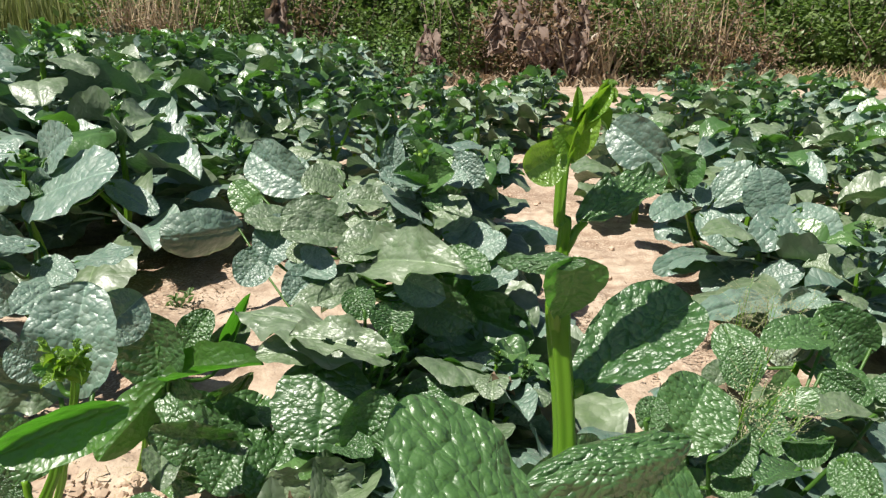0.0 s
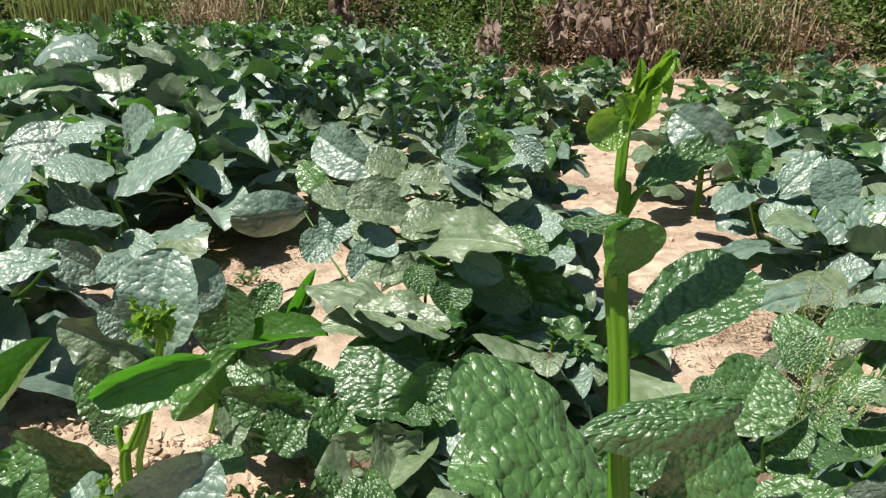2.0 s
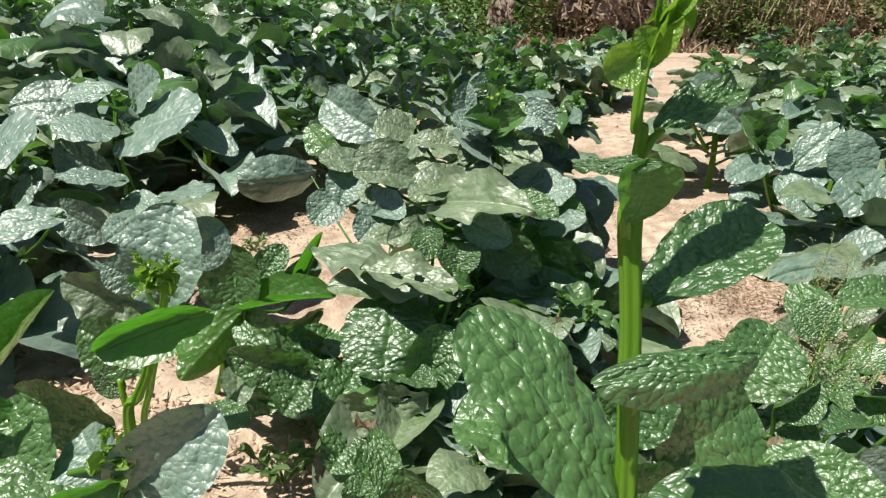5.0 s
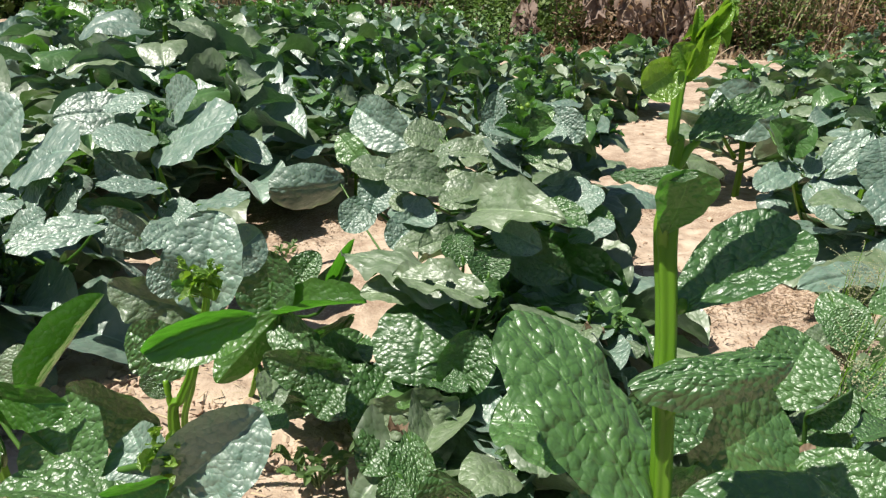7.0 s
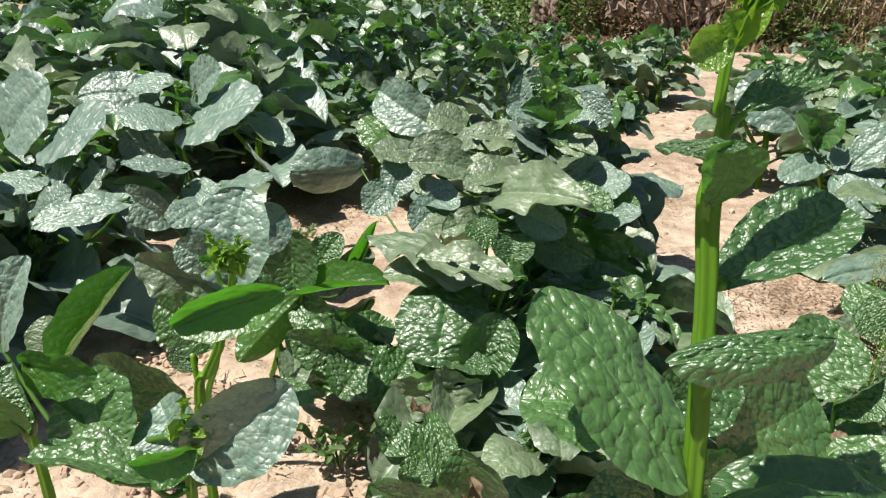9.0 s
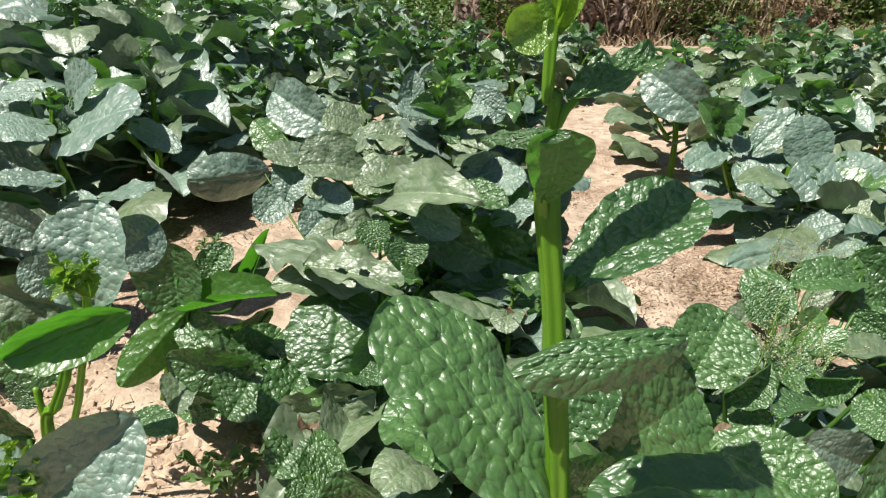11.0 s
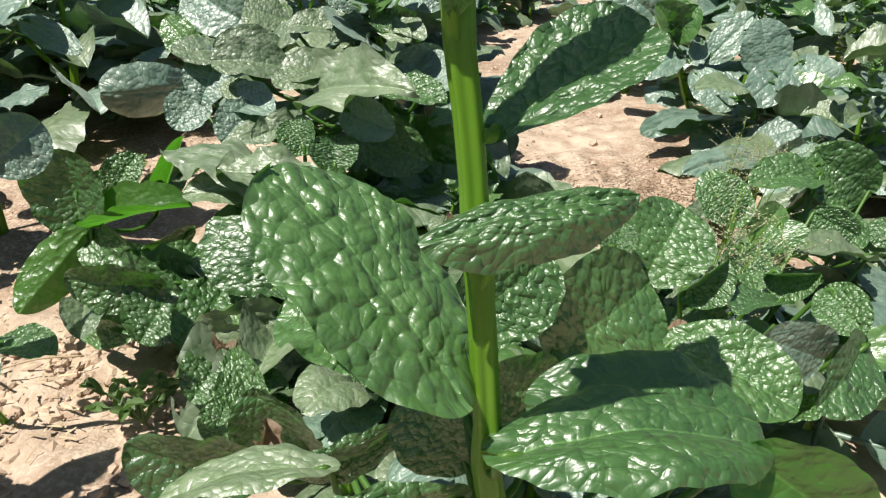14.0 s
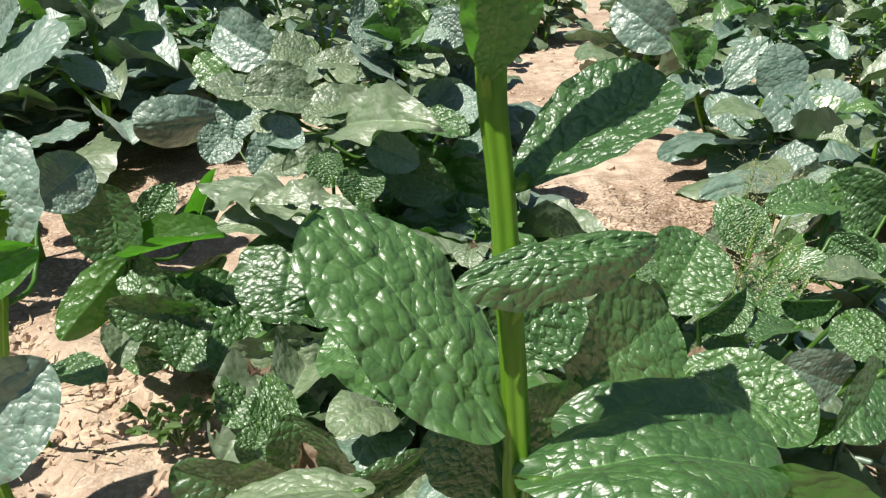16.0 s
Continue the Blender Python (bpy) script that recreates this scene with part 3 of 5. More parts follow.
yfork_plant = plant((-0.29, 0.47, 0), "small forked spinach seedling with curled leaves on short bright stalks")
stem(yfork_plant, [(-0.315, 0.490, -0.010), (-0.309, 0.475, 0.189), (-0.297, 0.475, 0.219), (-0.284, 0.475, 0.246), (-0.277, 0.473, 0.269)], .0046, .0036)
petiole(yfork_plant, [(-0.305, 0.474, 0.201), (-0.309, 0.474, 0.218), (-0.311, 0.476, 0.236)], .0030)
leaf(yfork_plant, (-0.220, 0.465, 0.311), (-0.308, 0.445, 0.279), 0.044, -89, kind=4, fold=-.2, bend=.06, stalk=0)
leaf(yfork_plant, (-0.289, 0.485, 0.252), (-0.343, 0.480, 0.282), 0.066, 92, kind=3, fold=.08)
leaf(yfork_plant, (-0.315, 0.480, 0.238), (-0.327, 0.470, 0.222), 0.030, 63, kind=3)

corner_plant = plant((-0.33, 0.36, 0), "bushy spinach plant with glossy wrinkled leaves spreading over the soil")
stem(corner_plant, [(-0.310, 0.400, -0.020), (-0.280, 0.390, 0.100), (-0.271, 0.385, 0.196), (-0.270, 0.385, 0.218)], .0048, .0035)
leaf(corner_plant, (-0.422, 0.450, 0.229), (-0.374, 0.500, 0.307), 0.029, -41, kind=3, fold=.35, bend=.02)
leaf(corner_plant, (-0.414, 0.400, 0.258), (-0.349, 0.400, 0.257), 0.045, -90, kind=4, bend=.1)
leaf(corner_plant, (-0.374, 0.420, 0.239), (-0.335, 0.380, 0.185), 0.089, -45, kind=3, front=.45, bend=.05)
leaf(corner_plant, (-0.265, 0.385, 0.190), (-0.192, 0.415, 0.253), 0.072, -75, kind=0, front=.45, fold=.14)
leaf(corner_plant, (-0.268, 0.385, 0.195), (-0.306, 0.410, 0.228), 0.064, 56, kind=0, front=.42, fold=.18)
leaf(corner_plant, (-0.293, 0.360, 0.190), (-0.396, 0.360, 0.196), 0.063, -9, kind=3, bend=.1)
leaf(corner_plant, (-0.331, 0.480, 0.184), (-0.416, 0.480, 0.215), 0.068, 90, kind=3, bend=.06)
leaf(corner_plant, (-0.257, 0.370, 0.215), (-0.305, 0.360, 0.201), 0.035, 94, kind=4, fold=.2)
leaf(corner_plant, (-0.534, 0.500, 0.211), (-0.500, 0.520, 0.302), 0.055, -54, kind=0, fold=.1)
leaf(corner_plant, (-0.444, 0.470, 0.218), (-0.457, 0.480, 0.260), 0.049, 53, kind=2)
leaf(corner_plant, (-0.258, 0.500, 0.185), (-0.200, 0.480, 0.191), 0.037, -5, kind=3)
bud(corner_plant, (-0.265, 0.380, 0.233), 0.014, 270, (0, 0, 1), True)
bud(corner_plant, (-0.265, 0.380, 0.248), 0.014, 271, (0, 0, 1), True)
bud(corner_plant, (-0.255, 0.380, 0.241), 0.014, 272, (0, 0, 1), True)

centre_plant = plant((-0.06, 0.76, 0), "low spinach plant with large dull dusty leaves, some eaten through")
stem(centre_plant, [(-0.090, 0.820, -0.020), (-0.090, 0.820, 0.080), (-0.080, 0.820, 0.150)], .006, .004)
leaf(centre_plant, (-0.115, 0.770, 0.198), (-0.118, 0.690, 0.118), 0.122, 6, kind=3, front=.42, fold=-.06)
leaf(centre_plant, (-0.073, 0.700, 0.109), (-0.040, 0.720, 0.184), 0.068, -59, kind=3, front=.4, fold=.25)
leaf(centre_plant, (-0.166, 0.660, 0.092), (-0.059, 0.660, 0.124), 0.067, -90, kind=2, holes=4, wave=.06)
leaf(centre_plant, (-0.161, 0.740, 0.106), (-0.184, 0.660, 0.061), 0.073, 23, kind=3)
leaf(centre_plant, (-0.056, 0.740, 0.219), (-0.245, 0.830, 0.234), 0.084, 8, kind=2, front=.8, wave=.04, fold=-.05)
leaf(centre_plant, (-0.040, 0.720, 0.225), (-0.156, 0.750, 0.238), 0.055, 23, kind=2, holes=2, wave=.05)
leaf(centre_plant, (-0.106, 0.780, 0.199), (-0.204, 0.770, 0.203), 0.050, 32, kind=2)
leaf(centre_plant, (-0.038, 0.790, 0.223), (-0.036, 0.810, 0.258), 0.055, -8, kind=3, front=.4, fold=.3)
leaf(centre_plant, (-0.071, 0.800, 0.241), (-0.083, 0.820, 0.275), 0.044, 32, kind=3, front=.4, fold=.3)
leaf(centre_plant, (-0.018, 0.770, 0.211), (-0.067, 0.760, 0.224), 0.026, 33, kind=1, wave=.08, fold=.2)
leaf(centre_plant, (0.005, 0.930, 0.220), (0.158, 0.880, 0.176), 0.108, -81, kind=3, wave=.06, holes=1)
leaf(centre_plant, (0.013, 0.840, 0.165), (0.187, 0.800, 0.130), 0.091, -6, kind=3, wave=.05)
leaf(centre_plant, (-0.015, 0.900, 0.239), (0.072, 0.840, 0.215), 0.073, -70, kind=3)
leaf(centre_plant, (-0.022, 0.780, 0.144), (0.065, 0.740, 0.139), 0.058, -11, kind=3)
leaf(centre_plant, (-0.125, 0.730, 0.104), (-0.084, 0.710, 0.146), 0.035, -110, kind=3, fold=.2)
leaf(centre_plant, (-0.097, 0.700, 0.122), (-0.051, 0.660, 0.133), 0.038, -16, kind=3)
leaf(centre_plant, (-0.213, 0.740, 0.109), (-0.243, 0.680, 0.068), 0.082, 36, kind=3)
leaf(centre_plant, (-0.137, 0.660, 0.074), (-0.165, 0.600, 0.052), 0.064, 31, kind=3)
leaf(centre_plant, (-0.089, 0.620, 0.075), (-0.118, 0.560, 0.058), 0.069, 33, kind=3)

mid_plant = plant((0.0, 0.90, 0), "bushy spinach plant with overlapping dusty leaves and a pale shoot")
stem(mid_plant, [(0.040, 0.930, -0.020), (0.040, 0.930, 0.150), (0.015, 0.930, 0.274), (0.003, 0.930, 0.373), (-0.004, 0.930, 0.421)], .008, .004)
leaf(mid_plant, (-0.009, 0.940, 0.346), (-0.042, 0.880, 0.370), 0.092, 29, 0.05, 0, 0)
leaf(mid_plant, (0.002, 0.930, 0.381), (0.043, 0.900, 0.411), 0.035, -75, 0.05, 0.2, 1)
leaf(mid_plant, (-0.002, 0.930, 0.389), (-0.056, 0.900, 0.401), 0.050, 29, 0.05, 0.1, 0)
leaf(mid_plant, (0.042, 1.000, 0.412), (0.084, 0.980, 0.375), 0.051, -61, 0.05, 0.1, 0)
leaf(mid_plant, (-0.050, 1.000, 0.367), (-0.043, 1.000, 0.443), 0.038, -89, 0.05, 0.1, 0)
bud(mid_plant, (-0.004, 0.930, 0.421), 0.05, 925, (0, 0, 1))
leaf(mid_plant, (-0.200, 1.000, 0.318), (-0.262, 0.960, 0.325), 0.063, 28, 0.05, 0, 2)
leaf(mid_plant, (-0.149, 1.020, 0.325), (-0.084, 1.000, 0.358), 0.061, -35, 0.05, 0, 2)
leaf(mid_plant, (-0.141, 1.100, 0.346), (-0.196, 1.080, 0.367), 0.065, 42, 0.05, 0.05, 2)
leaf(mid_plant, (-0.280, 1.100, 0.303), (-0.324, 1.120, 0.348), 0.049, 55, 0.05, 0.05, 1)
leaf(mid_plant, (0.062, 0.900, 0.293), (0.114, 0.900, 0.319), 0.052, -34, 0.05, 0, 0)
leaf(mid_plant, (0.071, 0.880, 0.258), (0.128, 0.860, 0.283), 0.043, -34, 0.05, 0, 0)
leaf(mid_plant, (-0.113, 1.000, 0.352), (-0.029, 0.960, 0.366), 0.047, -34, 0.05, 0, 2)
leaf(mid_plant, (0.008, 0.940, 0.363), (-0.046, 0.900, 0.349), 0.038, 28, 0.05, 0, 2)
leaf(mid_plant, (0.003, 0.930, 0.369), (0.046, 0.880, 0.349), 0.035, -22, 0.05, 0, 2)
leaf(mid_plant, (-0.150, 0.960, 0.314), (-0.199, 0.920, 0.313), 0.055, 31, 0.06, 0, 2)
leaf(mid_plant, (-0.062, 0.920, 0.311), (-0.118, 0.940, 0.321), 0.051, 36, 0.06, 0, 2)
leaf(mid_plant, (-0.059, 0.880, 0.313), (-0.108, 0.840, 0.309), 0.044, 28, 0.05, 0, 2)
leaf(mid_plant, (-0.157, 0.950, 0.281), (-0.197, 0.930, 0.280), 0.044, 28, 0.05, 0, 2)
leaf(mid_plant, (-0.156, 0.940, 0.266), (-0.141, 0.900, 0.248), 0.052, -29, 0.05, 0, 0)
leaf(mid_plant, (-0.102, 0.920, 0.266), (-0.129, 0.880, 0.251), 0.044, 20, 0.05, 0, 2)
leaf(mid_plant, (-0.091, 0.900, 0.251), (-0.171, 0.840, 0.240), 0.046, 21, 0.05, 0, 2)
leaf(mid_plant, (0.029, 0.920, 0.290), (0.096, 0.920, 0.326), 0.051, -38, 0.05, 0, 0)
leaf(mid_plant, (0.068, 0.920, 0.292), (0.128, 0.880, 0.278), 0.041, -50, 0.05, 0, 3)
leaf(mid_plant, (-0.018, 0.960, 0.379), (-0.063, 0.950, 0.400), 0.034, 57, 0.05, 0, 0)
leaf(mid_plant, (0.002, 0.950, 0.394), (0.039, 0.950, 0.423), 0.034, -65, 0.05, 0.1, 1)
leaf(mid_plant, (0.016, 0.970, 0.366), (0.062, 0.970, 0.393), 0.043, -35, 0.05, 0, 0)
leaf(mid_plant, (-0.293, 1.150, 0.327), (-0.328, 1.120, 0.301), 0.044, 45, 0.05, 0, 1)
leaf(mid_plant, (-0.229, 1.200, 0.373), (-0.262, 1.150, 0.308), 0.077, 28, 0.05, 0, 0)
leaf(mid_plant, (-0.149, 1.150, 0.362), (-0.201, 1.100, 0.340), 0.064, 27, 0.05, 0, 2)
leaf(mid_plant, (-0.075, 0.870, 0.292), (0.055, 0.770, 0.317), 0.083, -42, kind=2, wave=.05, front=.75)
leaf(mid_plant, (-0.031, 0.910, 0.320), (-0.111, 0.860, 0.303), 0.058, 23, kind=2)
leaf(mid_plant, (-0.108, 0.930, 0.310), (-0.194, 0.900, 0.326), 0.056, 46, kind=2)
leaf(mid_plant, (-0.207, 0.990, 0.320), (-0.231, 0.950, 0.259), 0.067, 27, kind=0)
leaf(mid_plant, (-0.413, 1.420, 0.184), (-0.542, 1.320, 0.192), 0.105, 92, kind=0, bend=.16, fold=-.16, front=.4)
leaf(mid_plant, (-0.040, 0.970, 0.348), (-0.110, 0.950, 0.358), 0.045, 30, kind=2)
leaf(mid_plant, (0.007, 0.940, 0.351), (-0.048, 0.900, 0.344), 0.042, 25, kind=0)
leaf(mid_plant, (0.011, 0.940, 0.355), (0.064, 0.890, 0.350), 0.044, -16, kind=2)
leaf(mid_plant, (-0.207, 1.150, 0.334), (-0.312, 1.200, 0.386), 0.090, 74, kind=0, front=.4)
leaf(mid_plant, (-0.128, 1.000, 0.321), (-0.211, 0.970, 0.329), 0.054, 42, kind=2)
leaf(mid_plant, (0.029, 0.920, 0.319), (0.086, 0.950, 0.322), 0.042, -86, kind=0)
leaf(mid_plant, (0.015, 0.880, 0.292), (0.089, 0.840, 0.288), 0.051, -27, kind=3)
leaf(mid_plant, (-0.077, 0.860, 0.257), (-0.134, 0.820, 0.252), 0.042, 39, kind=2, wave=.07)
leaf(mid_plant, (-0.189, 0.940, 0.271), (-0.120, 0.880, 0.266), 0.055, -31, kind=0)
leaf(mid_plant, (-0.148, 0.900, 0.267), (-0.182, 0.860, 0.235), 0.058, 42, kind=0)
leaf(mid_plant, (-0.031, 0.860, 0.276), (0.031, 0.820, 0.260), 0.051, -68, kind=0)
leaf(mid_plant, (-0.247, 1.000, 0.261), (-0.276, 0.960, 0.224), 0.060, 42, kind=0)

left_plant = plant((-0.66, 1.12, 0), "leafy spinach plant with broad grey-green leaves and a pale shoot")
stem(left_plant, [(-0.660, 1.120, -0.020), (-0.660, 1.120, 0.200), (-0.664, 1.100, 0.296), (-0.653, 1.100, 0.372)], .009, .004)
leaf(left_plant, (-0.639, 1.080, 0.323), (-0.475, 1.040, 0.382), 0.144, -37, 0.04, 0, 0)
leaf(left_plant, (-0.652, 1.080, 0.345), (-0.706, 1.000, 0.346), 0.103, 19, 0.08, -0.05, 0)
leaf(left_plant, (-0.727, 1.150, 0.373), (-0.850, 1.100, 0.368), 0.091, 52, 0.06, 0, 0)
leaf(left_plant, (-0.679, 1.120, 0.394), (-0.759, 1.120, 0.389), 0.067, 27, 0.06, 0, 0)
leaf(left_plant, (-0.643, 1.140, 0.377), (-0.567, 1.100, 0.426), 0.088, -72, 0.05, 0.1, 0)
leaf(left_plant, (-0.637, 1.020, 0.266), (-0.706, 1.000, 0.325), 0.072, 91, 0.05, 0.1, 0)
leaf(left_plant, (-0.585, 0.980, 0.276), (-0.669, 0.930, 0.292), 0.055, 15, 0.05, 0, 0)
leaf(left_plant, (-0.609, 0.950, 0.194), (-0.684, 0.930, 0.247), 0.065, 75, 0.04, 0.1, 0)
leaf(left_plant, (-0.519, 1.100, 0.347), (-0.429, 1.060, 0.306), 0.045, -32, 0.04, 0, 0)
leaf(left_plant, (-0.539, 1.000, 0.244), (-0.420, 0.940, 0.276), 0.056, -21, 0.04, 0, 0)
leaf(left_plant, (-0.600, 1.000, 0.241), (-0.516, 0.950, 0.235), 0.051, -40, 0.04, 0, 0)
leaf(left_plant, (-0.547, 0.970, 0.223), (-0.567, 0.880, 0.211), 0.064, 28, 0.04, 0, 0)
leaf(left_plant, (-0.643, 1.000, 0.234), (-0.708, 0.960, 0.250), 0.030, 61, 0.04, 0.1, 1)
bud(left_plant, (-0.650, 1.100, 0.382), 0.045, 318, (0, 0, 1))

farleft_plant = plant((-0.98, 1.0, 0), "leafy spinach plant with silvery sheened wrinkled leaves")
stem(farleft_plant, [(-0.980, 1.020, -0.020), (-0.980, 1.020, 0.200), (-0.980, 1.020, 0.310)], .009, .004)
leaf(farleft_plant, (-0.921, 1.000, 0.309), (-0.822, 1.000, 0.404), 0.146, -63, 0.05, 0.05, 0)
leaf(farleft_plant, (-0.824, 0.980, 0.312), (-0.689, 0.930, 0.347), 0.140, -40, 0.06, 0, 0)
leaf(farleft_plant, (-0.807, 0.940, 0.269), (-0.731, 0.930, 0.327), 0.105, -54, 0.05, 0, 0)
leaf(farleft_plant, (-0.807, 0.920, 0.269), (-0.826, 0.860, 0.254), 0.081, 12, 0.05, 0, 0)
leaf(farleft_plant, (-0.786, 0.860, 0.213), (-0.706, 0.860, 0.263), 0.066, -50, 0.05, 0, 0)
leaf(farleft_plant, (-0.632, 0.880, 0.248), (-0.733, 0.800, 0.225), 0.069, 24, 0.05, 0, 0)
leaf(farleft_plant, (-0.740, 0.940, 0.277), (-0.687, 0.900, 0.262), 0.052, -62, 0.05, 0, 0)
leaf(farleft_plant, (-0.935, 1.000, 0.222), (-0.861, 0.930, 0.176), 0.123, -69, 0.05, 0, 0)

leftnear_plant = plant((-0.42, 0.42, 0), "spinach plant with upright pale wrinkled leaves and thick stalks")
stem(leftnear_plant, [(-0.440, 0.420, -0.020), (-0.430, 0.410, 0.120), (-0.430, 0.400, 0.250)], .0045, .0035)
leaf(leftnear_plant, (-0.402, 0.370, 0.217), (-0.423, 0.360, 0.257), 0.045, 106, kind=4)
leaf(leftnear_plant, (-0.399, 0.380, 0.221), (-0.427, 0.400, 0.259), 0.041, 56, kind=3, fold=.3)

rightbig_plant = plant((0.83, 1.75, 0), "large spinach plant with pale stem, cupped rosette and drooping leaves")
stem(rightbig_plant, [(0.830, 1.750, -0.020), (0.718, 1.720, 0.052), (0.661, 1.700, 0.165), (0.633, 1.700, 0.254)], .010, .005)
leaf(rightbig_plant, (0.638, 1.700, 0.232), (0.576, 1.680, 0.311), 0.086, 83, 0.1, 0.3, 1)
leaf(rightbig_plant, (0.638, 1.700, 0.232), (0.675, 1.680, 0.308), 0.074, -92, 0.1, 0.3, 1)
leaf(rightbig_plant, (0.645, 1.720, 0.235), (0.642, 1.740, 0.316), 0.074, 7, 0.1, 0.3, 1)
leaf(rightbig_plant, (0.605, 1.760, 0.273), (0.478, 1.820, 0.368), 0.135, 80, kind=0, front=.45)
leaf(rightbig_plant, (0.650, 1.680, 0.199), (0.539, 1.600, 0.163), 0.076, 31, 0.05, 0, 0)
leaf(rightbig_plant, (0.719, 1.680, 0.188), (0.818, 1.700, 0.287), 0.083, -54, 0.05, 0, 0)
leaf(rightbig_plant, (0.836, 1.620, 0.165), (0.806, 1.640, 0.283), 0.124, 51, 0.05, 0, 0)
leaf(rightbig_plant, (0.838, 1.520, 0.204), (0.720, 1.450, 0.139), 0.096, 42, 0.05, 0, 0)
leaf(rightbig_plant, (0.847, 1.520, 0.211), (0.908, 1.450, 0.131), 0.129, -33, 0.05, 0, 0)
leaf(rightbig_plant, (0.683, 1.660, 0.160), (0.761, 1.600, 0.087), 0.092, -43, 0.05, 0, 0)
leaf(rightbig_plant, (0.689, 1.600, 0.072), (0.523, 1.500, 0.061), 0.073, 34, 0.05, 0, 0)
leaf(rightbig_plant, (0.684, 1.550, 0.069), (0.735, 1.450, 0.007), 0.140, -28, 0.04, 0, 0)
leaf(rightbig_plant, (0.735, 1.450, 0.049), (0.823, 1.400, 0.103), 0.085, -40, 0.05, 0, 0)
leaf(rightbig_plant, (0.738, 1.360, 0.050), (0.515, 1.200, 0.075), 0.071, 23, 0.05, 0, 0)
leaf(rightbig_plant, (0.712, 1.720, 0.221), (0.673, 1.660, 0.182), 0.052, 31, 0.05, 0.1, 0)
bud(rightbig_plant, (0.636, 1.700, 0.254), 0.05, 1205, (0, 0, 1))

rightnear_plant = plant((0.55, 0.86, 0), "spreading spinach plant with large round leaves among fine seeding grass")
stem(rightnear_plant, [(0.550, 0.920, -0.020), (0.550, 0.920, 0.060), (0.560, 0.920, 0.120)], .006, .004)
leaf(rightnear_plant, (0.635, 0.900, 0.139), (0.575, 0.920, 0.209), 0.087, 62, 0.04, 0.05, 3)
leaf(rightnear_plant, (0.575, 0.900, 0.190), (0.471, 0.860, 0.183), 0.041, 36, 0.05, 0, 3)
leaf(rightnear_plant, (0.470, 0.980, 0.150), (0.490, 0.900, 0.101), 0.073, -18, 0.04, 0, 3)
leaf(rightnear_plant, (0.482, 0.800, 0.115), (0.519, 0.780, 0.151), 0.029, -54, 0.05, 0, 3)
leaf(rightnear_plant, (0.599, 0.800, 0.106), (0.478, 0.740, 0.145), 0.038, 16, 0.05, 0, 3)
leaf(rightnear_plant, (0.499, 0.720, 0.122), (0.438, 0.700, 0.120), 0.023, 30, 0.05, 0, 3)
leaf(rightnear_plant, (0.474, 0.660, 0.122), (0.492, 0.620, 0.094), 0.043, -30, 0.05, 0, 3)
leaf(rightnear_plant, (0.305, 0.620, 0.123), (0.328, 0.600, 0.135), 0.035, -87, 0.05, 0, 2)
leaf(rightnear_plant, (0.385, 0.820, 0.126), (0.414, 0.840, 0.163), 0.044, -50, 0.05, 0, 2)
leaf(rightnear_plant, (0.573, 0.880, 0.137), (0.608, 0.820, 0.108), 0.077, -11, 0.05, 0, 3)
leaf(rightnear_plant, (0.368, 0.540, 0.090), (0.400, 0.500, 0.127), 0.049, -22, 0.05, 0, 3)


# ---- ground ----
def rise(x, y):
    """The field's height: flat near by, climbing gently far off to the left."""
    far = max(0.0, y - 3.0)
    return 0.030 * far * min(1.0, max(0.0, (-x - 0.6) / 2.0)) + 0.012 * noise.noise((x * 1.3, y * 1.3, 0)) * min(1, max(0.2, y))


def ground():
    near = [-1.5 + 0.018 * i for i in range(214)]
    xs = [-400, -120, -40, -15, -8, -5, -4, -3.2, -2.6, -2.1, -1.8] + near + [2.5, 2.8, 3.2, 3.7, 4.4, 5.5, 8, 15, 40, 120, 400]
    ys = [-300, -60, -12, -4, -1.5, -0.6, -0.2] + [0.0 + 0.018 * i for i in range(110)] + [2.0 + 0.04 * i for i in range(40)] + [3.7, 3.85, 4.0, 4.2, 4.5, 4.8, 5.2, 5.6, 6, 6.5, 7, 7.5, 8, 8.5, 9, 9.5, 10, 11, 12, 14, 17, 22, 30, 60, 150, 400]
    verts = []
    for y in ys:
        for x in xs:
            lumps = 0.014 * noise.noise((x * 9, y * 9, 2)) + 0.011 * noise.noise((x * 24, y * 24, 5)) if abs(x) < 4 and 0 < y < 6 else 0
            verts.append((x, y, rise(x, min(y, 14)) + lumps))
    n = len(xs)
    faces = [(j * n + i, j * n + i + 1, (j + 1) * n + i + 1, (j + 1) * n + i) for j in range(len(ys) - 1) for i in range(n - 1)]
    data = bpy.data.meshes.new("ground")
    data.from_pydata(verts, [], faces)
    data.materials.append(SOIL)
    data.shade_smooth()
    tagged(new("ground", data), "dry pale sandy field soil with leaf litter", "ground", kind="structure")


ground()


